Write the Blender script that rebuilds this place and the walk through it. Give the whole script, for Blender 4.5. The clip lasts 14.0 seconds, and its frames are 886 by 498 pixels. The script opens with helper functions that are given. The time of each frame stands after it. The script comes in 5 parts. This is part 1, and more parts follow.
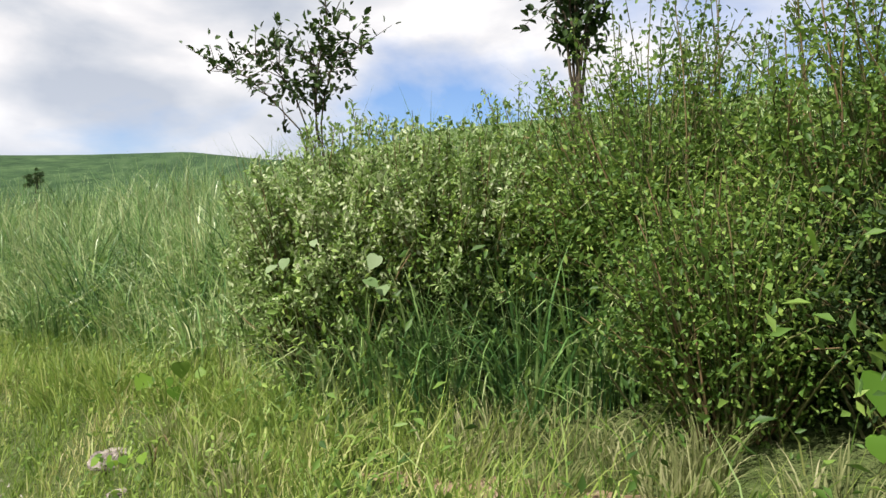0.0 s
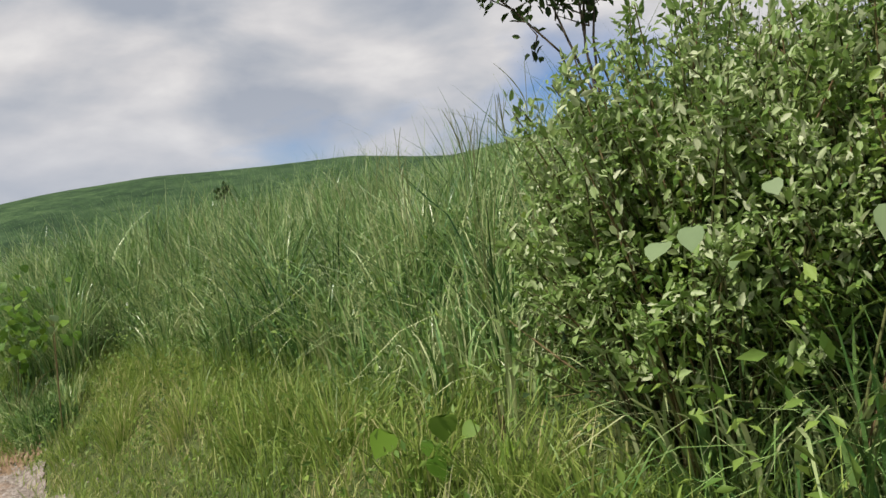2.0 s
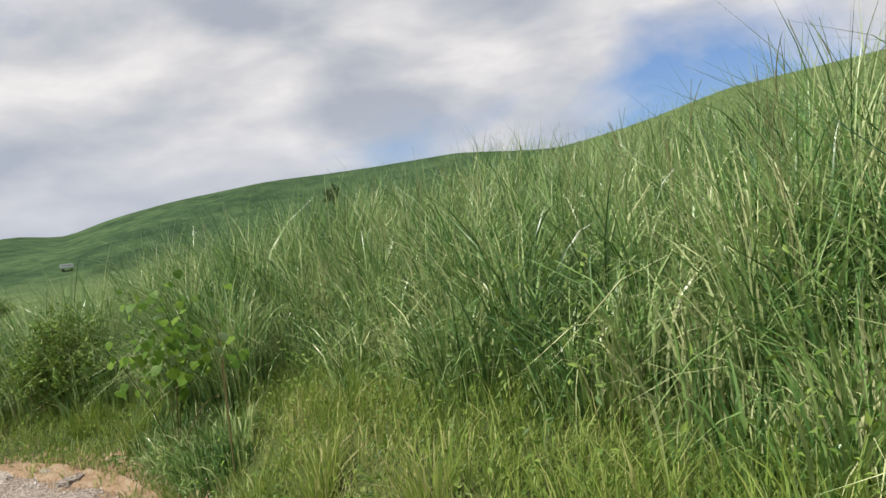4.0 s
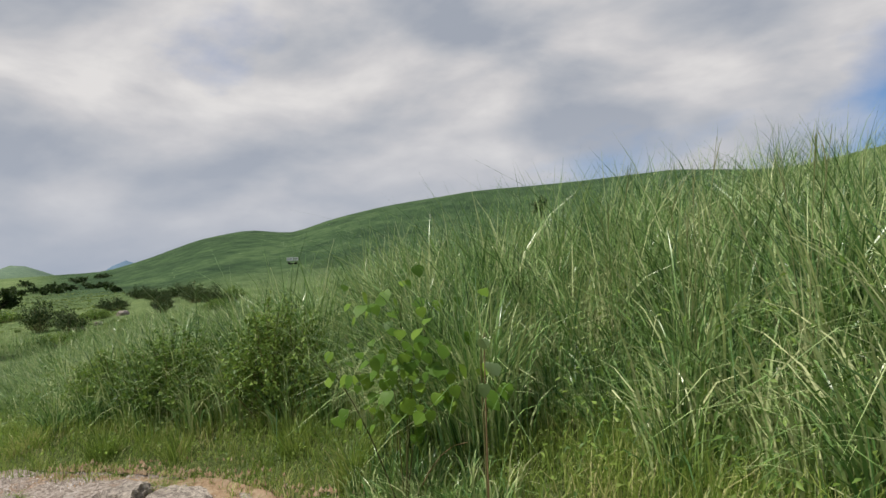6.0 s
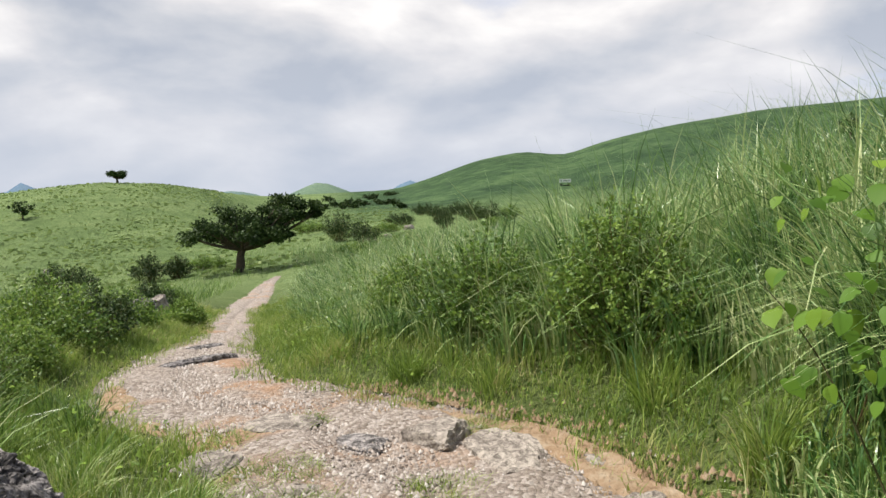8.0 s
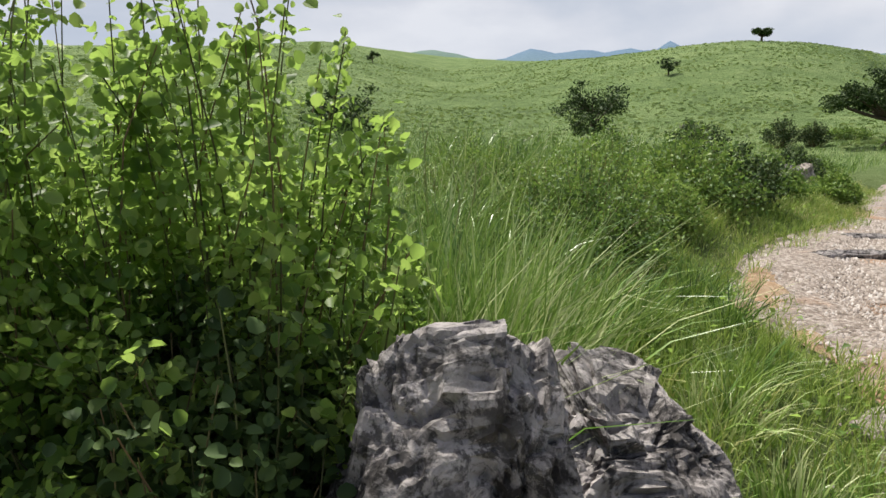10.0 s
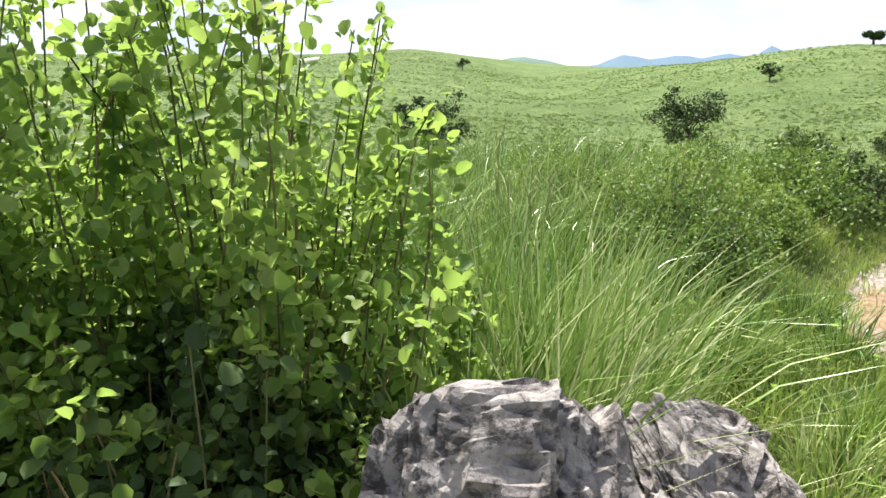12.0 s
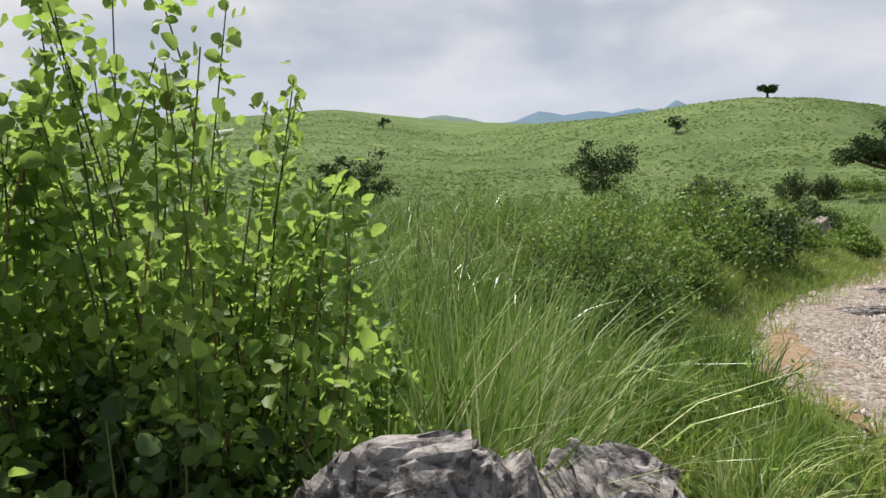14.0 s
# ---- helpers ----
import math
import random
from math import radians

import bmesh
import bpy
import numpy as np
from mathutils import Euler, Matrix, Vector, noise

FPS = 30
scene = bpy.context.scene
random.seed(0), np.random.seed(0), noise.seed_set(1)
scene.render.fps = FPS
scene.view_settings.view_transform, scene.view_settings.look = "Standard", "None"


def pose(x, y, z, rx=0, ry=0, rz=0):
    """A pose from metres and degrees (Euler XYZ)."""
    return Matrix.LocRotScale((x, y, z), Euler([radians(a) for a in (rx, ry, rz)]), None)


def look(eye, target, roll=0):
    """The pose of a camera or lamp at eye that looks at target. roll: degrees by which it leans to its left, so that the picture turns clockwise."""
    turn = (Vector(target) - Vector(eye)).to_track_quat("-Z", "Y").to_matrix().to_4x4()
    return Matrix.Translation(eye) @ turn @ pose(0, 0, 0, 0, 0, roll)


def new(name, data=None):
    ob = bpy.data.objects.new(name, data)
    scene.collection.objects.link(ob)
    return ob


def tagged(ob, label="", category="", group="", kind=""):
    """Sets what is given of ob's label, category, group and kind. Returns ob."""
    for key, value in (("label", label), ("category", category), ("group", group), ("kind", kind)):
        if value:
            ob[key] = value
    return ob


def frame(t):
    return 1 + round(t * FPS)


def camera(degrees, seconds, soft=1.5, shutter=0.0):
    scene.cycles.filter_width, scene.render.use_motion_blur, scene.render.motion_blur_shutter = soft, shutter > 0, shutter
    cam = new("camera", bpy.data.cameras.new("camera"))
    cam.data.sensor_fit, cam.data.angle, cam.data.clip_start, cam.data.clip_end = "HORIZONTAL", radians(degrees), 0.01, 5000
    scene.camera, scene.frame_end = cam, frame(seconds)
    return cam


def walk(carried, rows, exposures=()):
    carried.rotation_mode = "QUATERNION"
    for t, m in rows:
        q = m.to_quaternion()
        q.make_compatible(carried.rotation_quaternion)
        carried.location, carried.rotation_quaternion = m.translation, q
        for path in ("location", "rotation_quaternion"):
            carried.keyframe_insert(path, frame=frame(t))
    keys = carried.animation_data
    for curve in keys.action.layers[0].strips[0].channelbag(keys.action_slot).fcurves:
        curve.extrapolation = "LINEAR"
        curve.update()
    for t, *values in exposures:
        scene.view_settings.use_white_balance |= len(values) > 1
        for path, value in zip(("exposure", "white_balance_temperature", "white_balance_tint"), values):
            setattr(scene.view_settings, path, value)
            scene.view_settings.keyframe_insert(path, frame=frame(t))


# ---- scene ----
cam = camera(61.6, 14.0)
PATH = [
    (0, (-1.337, 7.412, 1.758), (-1.57, 9.397, 1.707), -0.9),
    (0.5, (-1.522, 7.825, 1.789), (-2.052, 9.744, 1.602), -1.0),
    (1, (-1.85, 8.17, 1.78), (-2.66, 9.986, 1.562), 1.9),
    (1.5, (-2.087, 8.548, 1.754), (-2.831, 10.405, 1.737), -0.9),
    (2, (-2.316, 8.85, 1.69), (-2.976, 10.737, 1.632), -4.7),
    (2.5, (-2.75, 9.2, 1.69), (-3.57, 11.02, 1.605), -7.2),
    (4.8, (-4.366, 10.417, 1.718), (-5.404, 12.127, 1.739), -4.7),
    (5, (-4.521, 10.57, 1.698), (-5.647, 12.222, 1.741), -3.5),
    (5.5, (-4.859, 10.654, 1.673), (-6.122, 12.202, 1.765), -2.3),
    (6, (-5.302, 11.024, 1.669), (-6.655, 12.496, 1.705), -2.5),
    (6.5, (-5.779, 11.271, 1.61), (-7.232, 12.645, 1.56), -2.5),
    (7, (-6.164, 11.368, 1.562), (-7.608, 12.75, 1.511), -3.9),
    (7.5, (-6.59, 11.541, 1.5), (-8.112, 12.831, 1.364), -5.4),
    (8, (-7.024, 11.584, 1.452), (-8.805, 12.48, 1.305), -1.2),
    (8.5, (-7.395, 11.599, 1.386), (-9.387, 11.69, 1.238), 0.6),
    (9, (-7.697, 11.604, 1.336), (-9.685, 11.64, 1.123), 0.8),
    (9.2, (-7.835, 11.551, 1.341), (-9.814, 11.376, 1.109), 0.4),
    (11.3, (-8.545, 11.327, 1.245), (-10.282, 10.527, 0.658), 0.0),
    (11.5, (-8.546, 11.325, 1.245), (-10.282, 10.509, 0.679), -0.0),
    (12, (-8.532, 11.348, 1.271), (-10.281, 10.503, 0.791), 0.1),
    (12.5, (-8.515, 11.363, 1.271), (-10.3, 10.55, 0.879), 0.8),
    (13, (-8.499, 11.374, 1.277), (-10.323, 10.614, 0.965), 0.8),
    (13.5, (-8.497, 11.38, 1.282), (-10.34, 10.666, 0.974), 0.2),
    (14, (-8.502, 11.38, 1.284), (-10.354, 10.705, 0.951), -1.1),
]
walk(cam, [(t, look(eye, target, roll)) for t, eye, target, roll in PATH],
     exposures=[(0, 0.61), (1.0, 0.63), (2.0, 0.07), (2.7, 0.01), (4.8, 0.31), (5.2, 0.21), (6.0, -0.04), (6.5, 0.31), (7.0, 0.17), (7.5, 0.4), (8.0, 0.43), (8.6, 0.23), (9.2, 0.23), (11.3, 1.05), (12.0, 1.15), (12.5, 0.81), (13.0, 0.53), (14.0, 0.35)])

# ---- world and sun ----
SUN_YAW, SUN_EL = 138.0, 57.0


def nodes_of(tree):
    tree.nodes.clear()
    def n(kind, **kw):
        node = tree.nodes.new(kind)
        for key, value in kw.items():
            if key == "op":
                node.operation = value
            else:
                node.inputs[key.replace("_", " ")].default_value = value
        return node
    return n


def math_node(tree, op, a, b=None, c=None):
    node = tree.nodes.new("ShaderNodeMath")
    node.operation = op
    for k, v in enumerate((a, b, c)):
        if v is None:
            continue
        if isinstance(v, (int, float)):
            node.inputs[k].default_value = v
        else:
            tree.links.new(v, node.inputs[k])
    return node.outputs[0]


def ramp(tree, fac, stops):
    node = tree.nodes.new("ShaderNodeValToRGB")
    while len(node.color_ramp.elements) < len(stops):
        node.color_ramp.elements.new(0.5)
    for e, (p, c) in zip(node.color_ramp.elements, stops):
        e.position, e.color = p, (*c, 1) if len(c) == 3 else c
    tree.links.new(fac, node.inputs[0])
    return node.outputs[0]


def mix(tree, fac, a, b, blend="MIX"):
    node = tree.nodes.new("ShaderNodeMix")
    node.data_type, node.blend_type = "RGBA", blend
    for sock, v in ((node.inputs[0], fac), (node.inputs[6], a), (node.inputs[7], b)):
        if isinstance(v, (int, float)):
            sock.default_value = v
        elif isinstance(v, tuple):
            sock.default_value = (*v, 1)
        else:
            tree.links.new(v, sock)
    return node.outputs[2]


def noise_tex(tree, vec, scale, detail=6, rough=0.55, distort=0.0):
    node = tree.nodes.new("ShaderNodeTexNoise")
    node.inputs["Scale"].default_value, node.inputs["Detail"].default_value = scale, detail
    node.inputs["Roughness"].default_value, node.inputs["Distortion"].default_value = rough, distort
    if vec is not None:
        tree.links.new(vec, node.inputs["Vector"])
    return node.outputs["Fac"]


def make_world():
    world = bpy.data.worlds.new("cloudy_sky")
    scene.world = world
    world.use_nodes = True
    t = world.node_tree
    t.nodes.clear()
    out, bg = t.nodes.new("ShaderNodeOutputWorld"), t.nodes.new("ShaderNodeBackground")
    sky = t.nodes.new("ShaderNodeTexSky")
    sky.sky_type, sky.sun_disc = "NISHITA", False
    sky.sun_elevation, sky.sun_rotation = radians(SUN_EL), radians(-SUN_YAW)
    sky.air_density, sky.dust_density = 1.0, 1.0
    blue = mix(t, 1.0, sky.outputs[0], (0.092, 0.108, 0.140), "MULTIPLY")
    co = t.nodes.new("ShaderNodeTexCoord")
    sep = t.nodes.new("ShaderNodeSeparateXYZ")
    t.links.new(co.outputs["Generated"], sep.inputs[0])
    x, y, z = sep.outputs
    up = math_node(t, "ADD", math_node(t, "MAXIMUM", z, 0.0), 0.36)
    comb = t.nodes.new("ShaderNodeCombineXYZ")
    t.links.new(math_node(t, "DIVIDE", x, up), comb.inputs[0])
    t.links.new(math_node(t, "DIVIDE", y, up), comb.inputs[1])
    comb.inputs[2].default_value = 3.7
    lump = t.nodes.new("ShaderNodeCombineXYZ")
    t.links.new(x, lump.inputs[0])
    t.links.new(y, lump.inputs[1])
    t.links.new(math_node(t, "MULTIPLY", z, 2.3), lump.inputs[2])
    cover = noise_tex(t, comb.outputs[0], 1.1, 9, 0.52, 0.3)
    # the sky opens to blue towards the north and closes to the west and south
    lean = math_node(t, "MULTIPLY_ADD", y, -0.20, 0.13)
    lean = math_node(t, "ADD", lean, math_node(t, "MULTIPLY", x, -0.20))
    cover = math_node(t, "ADD", cover, lean)
    dense = ramp(t, cover, [(0.36, (0, 0, 0)), (0.52, (1, 1, 1))])
    shape = math_node(t, "ADD", math_node(t, "MULTIPLY", noise_tex(t, comb.outputs[0], 1.6, 8, 0.47, 0.3), 0.45), math_node(t, "MULTIPLY", noise_tex(t, lump.outputs[0], 4.2, 8, 0.5, 0.2), 0.55))
    grey = ramp(t, shape, [(0.40, (0.45, 0.49, 0.57)), (0.47, (0.60, 0.62, 0.67)), (0.53, (0.76, 0.75, 0.77)), (0.60, (0.96, 0.935, 0.925))])
    low = ramp(t, z, [(0.0, (1, 1, 1)), (0.06, (0.75, 0.75, 0.75)), (0.22, (0, 0, 0))])
    haze = noise_tex(t, comb.outputs[0], 0.28, 4, 0.5)
    band = ramp(t, haze, [(0.40, (0.45, 0.52, 0.65)), (0.60, (0.70, 0.73, 0.80))])
    clouds = mix(t, math_node(t, "MULTIPLY", low, 0.75), grey, band)
    total = mix(t, dense, blue, clouds)
    t.links.new(total, bg.inputs["Color"])
    bg.inputs["Strength"].default_value = 0.80
    t.links.new(bg.outputs[0], out.inputs[0])


make_world()
sun = new("sun", bpy.data.lights.new("sun", "SUN"))
sun.data.energy, sun.data.angle, sun.data.color = 5.0, radians(0.8), (1.0, 0.95, 0.86)
a, e = radians(SUN_YAW), radians(SUN_EL)
sun.matrix_world = look((-math.sin(a) * math.cos(e) * 50, math.cos(a) * math.cos(e) * 50, math.sin(e) * 50), (0, 0, 0))


# ---- materials ----
def material(name, build):
    m = bpy.data.materials.new(name)
    m.use_nodes = True
    t = m.node_tree
    t.nodes.clear()
    out = t.nodes.new("ShaderNodeOutputMaterial")
    t.links.new(build(t), out.inputs[0])
    return m


def principled(t, color, rough=0.7, spec=0.3, bump=None, strength=0.4, dist=0.02, metal=0.0):
    p = t.nodes.new("ShaderNodeBsdfPrincipled")
    if isinstance(color, tuple):
        p.inputs["Base Color"].default_value = (*color, 1)
    else:
        t.links.new(color, p.inputs["Base Color"])
    if isinstance(rough, (int, float)):
        p.inputs["Roughness"].default_value = rough
    else:
        t.links.new(rough, p.inputs["Roughness"])
    p.inputs["Specular IOR Level"].default_value = spec
    p.inputs["Metallic"].default_value = metal
    if bump is not None:
        b = t.nodes.new("ShaderNodeBump")
        b.inputs["Strength"].default_value, b.inputs["Distance"].default_value = strength, dist
        t.links.new(bump, b.inputs["Height"])
        t.links.new(b.outputs[0], p.inputs["Normal"])
    return p.outputs[0]


def coords(t, kind="Object"):
    return t.nodes.new("ShaderNodeTexCoord").outputs[kind]


def leafy(name, stops, rough=0.5, through_light=0.4, island=True, spec=0.35, patch=0.6, yellow=0.5):
    """A leaf or blade: colour varies from leaf to leaf and in patches, and light passes through."""
    def build(t):
        if island:
            rnd = t.nodes.new("ShaderNodeNewGeometry").outputs["Random Per Island"]
        else:
            rnd = t.nodes.new("ShaderNodeObjectInfo").outputs["Random"]
        pos = t.nodes.new("ShaderNodeNewGeometry").outputs["Position"]
        wide = noise_tex(t, pos, patch, 3)
        fac = math_node(t, "ADD", math_node(t, "MULTIPLY", rnd, 0.65), math_node(t, "MULTIPLY_ADD", wide, 1.3, -0.48))
        col = ramp(t, fac, [(at, tuple(0.86 * v for v in c)) for at, c in stops])
        fine = noise_tex(t, pos, 60, 3)
        col = mix(t, math_node(t, "MULTIPLY", fine, 0.2), col, (0.05, 0.07, 0.02))
        p = principled(t, col, rough, spec)
        tr = t.nodes.new("ShaderNodeBsdfTranslucent")
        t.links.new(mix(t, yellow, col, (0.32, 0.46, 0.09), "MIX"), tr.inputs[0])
        mx = t.nodes.new("ShaderNodeMixShader")
        mx.inputs[0].default_value = through_light
        t.links.new(p, mx.inputs[1])
        t.links.new(tr.outputs[0], mx.inputs[2])
        return mx.outputs[0]
    return material(name, build)


def rock_material(name, dark, light, tint=0.0):
    def build(t):
        co = coords(t)
        big = noise_tex(t, co, 7, 8, 0.65, 0.8)
        fine = noise_tex(t, co, 38, 8, 0.65)
        col = ramp(t, big, [(0.38, dark), (0.45, tuple(0.55 * l + 0.45 * d for l, d in zip(light, dark))), (0.58, light)])
        lichen = ramp(t, noise_tex(t, co, 19, 8, 0.75, 0.5), [(0.48, (0, 0, 0)), (0.54, (1, 1, 1))])
        col = mix(t, math_node(t, "MULTIPLY", lichen, 0.8), col, tuple(d * 0.7 for d in dark))
        white = ramp(t, fine, [(0.52, (0, 0, 0)), (0.66, (1, 1, 1))])
        col = mix(t, math_node(t, "MULTIPLY", white, 0.5), col, tuple(min(1, l * 1.3) for l in light))
        wave = t.nodes.new("ShaderNodeTexWave")
        wave.inputs["Scale"].default_value, wave.inputs["Distortion"].default_value = 5.0, 9.0
        wave.inputs["Detail"].default_value = 5
        t.links.new(co, wave.inputs["Vector"])
        crack = math_node(t, "ADD", math_node(t, "MULTIPLY", wave.outputs["Fac"], 0.15), fine)
        return principled(t, col, 0.85, 0.25, crack, 0.9, 0.012)
    return material(name, build)


def ground_build(t):
    pos = t.nodes.new("ShaderNodeNewGeometry").outputs["Position"]
    big = noise_tex(t, pos, 0.018, 6, 0.6)
    mid = noise_tex(t, pos, 0.22, 6, 0.65)
    fine = noise_tex(t, pos, 1.3, 8, 0.7)
    tiny = noise_tex(t, pos, 22, 5, 0.7)
    f = math_node(t, "ADD", math_node(t, "MULTIPLY", big, 0.30), math_node(t, "MULTIPLY", mid, 0.35))
    f = math_node(t, "ADD", f, math_node(t, "MULTIPLY", fine, 0.35))
    col = ramp(t, f, [(0.36, (0.055, 0.085, 0.030)), (0.48, (0.110, 0.165, 0.057)), (0.60, (0.18, 0.24, 0.095)), (0.70, (0.25, 0.30, 0.14))])
    soil = ramp(t, tiny, [(0.40, (0.10, 0.085, 0.04)), (0.62, (0.26, 0.22, 0.12))])
    # bare earth shows between the tufts close to the trail
    dist = t.nodes.new("ShaderNodeVectorMath")
    dist.operation = "DISTANCE"
    t.links.new(pos, dist.inputs[0])
    dist.inputs[1].default_value = (-9, 12, 0)
    near = ramp(t, math_node(t, "DIVIDE", dist.outputs["Value"], 60.0), [(0.1, (0.8, 0.8, 0.8)), (0.6, (0, 0, 0))])
    col = mix(t, near, col, mix(t, 0.62, soil, (0.085, 0.15, 0.032)))
    wood = ramp(t, math_node(t, "DIVIDE", dist.outputs["Value"], 3600.0), [(0.030, (0, 0, 0)), (0.050, (0.95, 0.95, 0.95)), (0.15, (0.85, 0.85, 0.85)), (0.25, (0, 0, 0))])
    sep = t.nodes.new("ShaderNodeSeparateXYZ")
    t.links.new(pos, sep.inputs[0])
    north = ramp(t, math_node(t, "DIVIDE", math_node(t, "MULTIPLY_ADD", sep.outputs[0], 0.35, sep.outputs[1]), 100.0), [(0.0, (0, 0, 0)), (0.15, (1, 1, 1))])
    wood = math_node(t, "MULTIPLY", wood, north)
    col = mix(t, wood, col, ramp(t, math_node(t, "ADD", math_node(t, "MULTIPLY", mid, 0.5), math_node(t, "MULTIPLY", noise_tex(t, pos, 0.045, 6, 0.65), 0.5)), [(0.40, (0.016, 0.040, 0.018)), (0.5, (0.037, 0.076, 0.031)), (0.60, (0.072, 0.122, 0.050))]))
    # aerial haze painted into the ground colour: bluer towards the horizon
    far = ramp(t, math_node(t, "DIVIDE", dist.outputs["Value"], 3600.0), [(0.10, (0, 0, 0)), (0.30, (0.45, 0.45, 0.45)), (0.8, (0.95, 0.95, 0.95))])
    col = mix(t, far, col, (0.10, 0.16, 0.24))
    b = math_node(t, "ADD", fine, math_node(t, "MULTIPLY", mid, 2.0))
    return principled(t, col, 0.95, 0.1, b, 0.9, 0.7)


def trail_build(t):
    pos = t.nodes.new("ShaderNodeNewGeometry").outputs["Position"]
    v = t.nodes.new("ShaderNodeTexVoronoi")
    v.inputs["Scale"].default_value = 38
    t.links.new(pos, v.inputs["Vector"])
    stone = ramp(t, v.outputs["Color"], [(0.2, (0.165, 0.135, 0.115)), (0.55, (0.30, 0.255, 0.225)), (0.9, (0.45, 0.41, 0.38))])
    big = noise_tex(t, pos, 0.9, 6, 0.6, 0.4)
    orange = ramp(t, big, [(0.53, (0, 0, 0)), (0.63, (1, 1, 1))])
    clay = ramp(t, noise_tex(t, pos, 14, 6, 0.7), [(0.35, (0.24, 0.12, 0.055)), (0.65, (0.42, 0.25, 0.14))])
    col = mix(t, math_node(t, "MULTIPLY", orange, 0.8), stone, clay)
    dust = noise_tex(t, pos, 3.0, 6, 0.6)
    col = mix(t, math_node(t, "MULTIPLY", dust, 0.5), col, (0.28, 0.225, 0.18))
    bump = math_node(t, "SUBTRACT", noise_tex(t, pos, 60, 5, 0.7), v.outputs["Distance"])
    return principled(t, col, 0.92, 0.2, bump, 0.8, 0.02)


def clay_build(t):
    pos = t.nodes.new("ShaderNodeNewGeometry").outputs["Position"]
    n = noise_tex(t, pos, 12, 7, 0.7)
    col = ramp(t, n, [(0.32, (0.20, 0.10, 0.045)), (0.5, (0.34, 0.215, 0.125)), (0.68, (0.46, 0.36, 0.26))])
    col = mix(t, math_node(t, "MULTIPLY", noise_tex(t, pos, 2.2, 4), 0.7), col, (0.30, 0.25, 0.18))
    return principled(t, col, 0.95, 0.15, noise_tex(t, pos, 45, 6, 0.7), 0.8, 0.03)


def pebble_build(t):
    rnd = t.nodes.new("ShaderNodeNewGeometry").outputs["Random Per Island"]
    pos = t.nodes.new("ShaderNodeNewGeometry").outputs["Position"]
    col = ramp(t, rnd, [(0.0, (0.16, 0.135, 0.12)), (0.4, (0.30, 0.26, 0.23)), (0.8, (0.42, 0.38, 0.355)), (1.0, (0.58, 0.55, 0.52))])
    col = mix(t, math_node(t, "MULTIPLY", noise_tex(t, pos, 40, 4), 0.4), col, (0.25, 0.19, 0.14))
    return principled(t, col, 0.9, 0.2)


def bark_build(t):
    co = t.nodes.new("ShaderNodeNewGeometry").outputs["Position"]
    n = noise_tex(t, co, 25, 6, 0.7)
    col = ramp(t, n, [(0.35, (0.035, 0.028, 0.02)), (0.65, (0.12, 0.095, 0.065))])
    return principled(t, col, 0.9, 0.2, n, 0.6, 0.01)


def stem_build(t):
    rnd = t.nodes.new("ShaderNodeNewGeometry").outputs["Random Per Island"]
    col = ramp(t, rnd, [(0.0, (0.06, 0.06, 0.025)), (0.6, (0.13, 0.14, 0.05)), (1.0, (0.20, 0.13, 0.07))])
    return principled(t, col, 0.8, 0.2)


M_ground = material("hill_grass_ground", ground_build)
M_trail = material("gravel_and_clay", trail_build)
M_pebble = material("limestone_gravel", pebble_build)
M_bark = material("bark", bark_build)
M_stem = material("green_brown_stem", stem_build)
M_boulder = rock_material("grey_limestone", (0.022, 0.019, 0.018), (0.36, 0.33, 0.32))
M_slab = rock_material("pale_limestone", (0.15, 0.125, 0.108), (0.38, 0.335, 0.29))
M_short = leafy("short_grass", [(0.05, (0.07, 0.14, 0.02)), (0.32, (0.19, 0.30, 0.05)), (0.62, (0.36, 0.46, 0.095)), (0.9, (0.62, 0.56, 0.27))], 0.5, 0.30, patch=1.1, yellow=0.35)
M_tall = leafy("tall_grass", [(0.08, (0.02, 0.07, 0.02)), (0.30, (0.095, 0.22, 0.058)), (0.55, (0.29, 0.46, 0.14)), (0.85, (0.68, 0.72, 0.38))], 0.32, 0.16, spec=0.5, patch=1.3, yellow=0.2)
M_meadow = leafy("meadow_grass", [(0.1, (0.03, 0.085, 0.014)), (0.38, (0.11, 0.23, 0.038)), (0.66, (0.28, 0.43, 0.09)), (0.92, (0.66, 0.70, 0.38))], 0.34, 0.18, spec=0.5, yellow=0.25)
M_plume = leafy("dry_stalk", [(0.2, (0.20, 0.22, 0.08)), (0.6, (0.36, 0.36, 0.17)), (0.9, (0.50, 0.45, 0.28))], 0.7, 0.3)
M_tussock = leafy("hill_tussock", [(0.1, (0.13, 0.20, 0.060)), (0.5, (0.22, 0.30, 0.10)), (0.9, (0.33, 0.41, 0.15))], 0.7, 0.3, yellow=0.2)
M_shrub = leafy("shrub_leaf", [(0.1, (0.035, 0.09, 0.016)), (0.5, (0.12, 0.23, 0.038)), (0.85, (0.30, 0.42, 0.085))], 0.5, 0.32, spec=0.3, yellow=0.3)
M_silver = leafy("silvery_shrub_leaf", [(0.1, (0.09, 0.18, 0.035)), (0.45, (0.23, 0.36, 0.09)), (0.72, (0.41, 0.53, 0.21)), (0.95, (0.70, 0.75, 0.48))], 0.45, 0.35, yellow=0.25)
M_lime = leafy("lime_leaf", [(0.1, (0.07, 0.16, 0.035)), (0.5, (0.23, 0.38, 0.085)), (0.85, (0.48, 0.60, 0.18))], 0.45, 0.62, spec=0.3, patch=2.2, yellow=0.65)
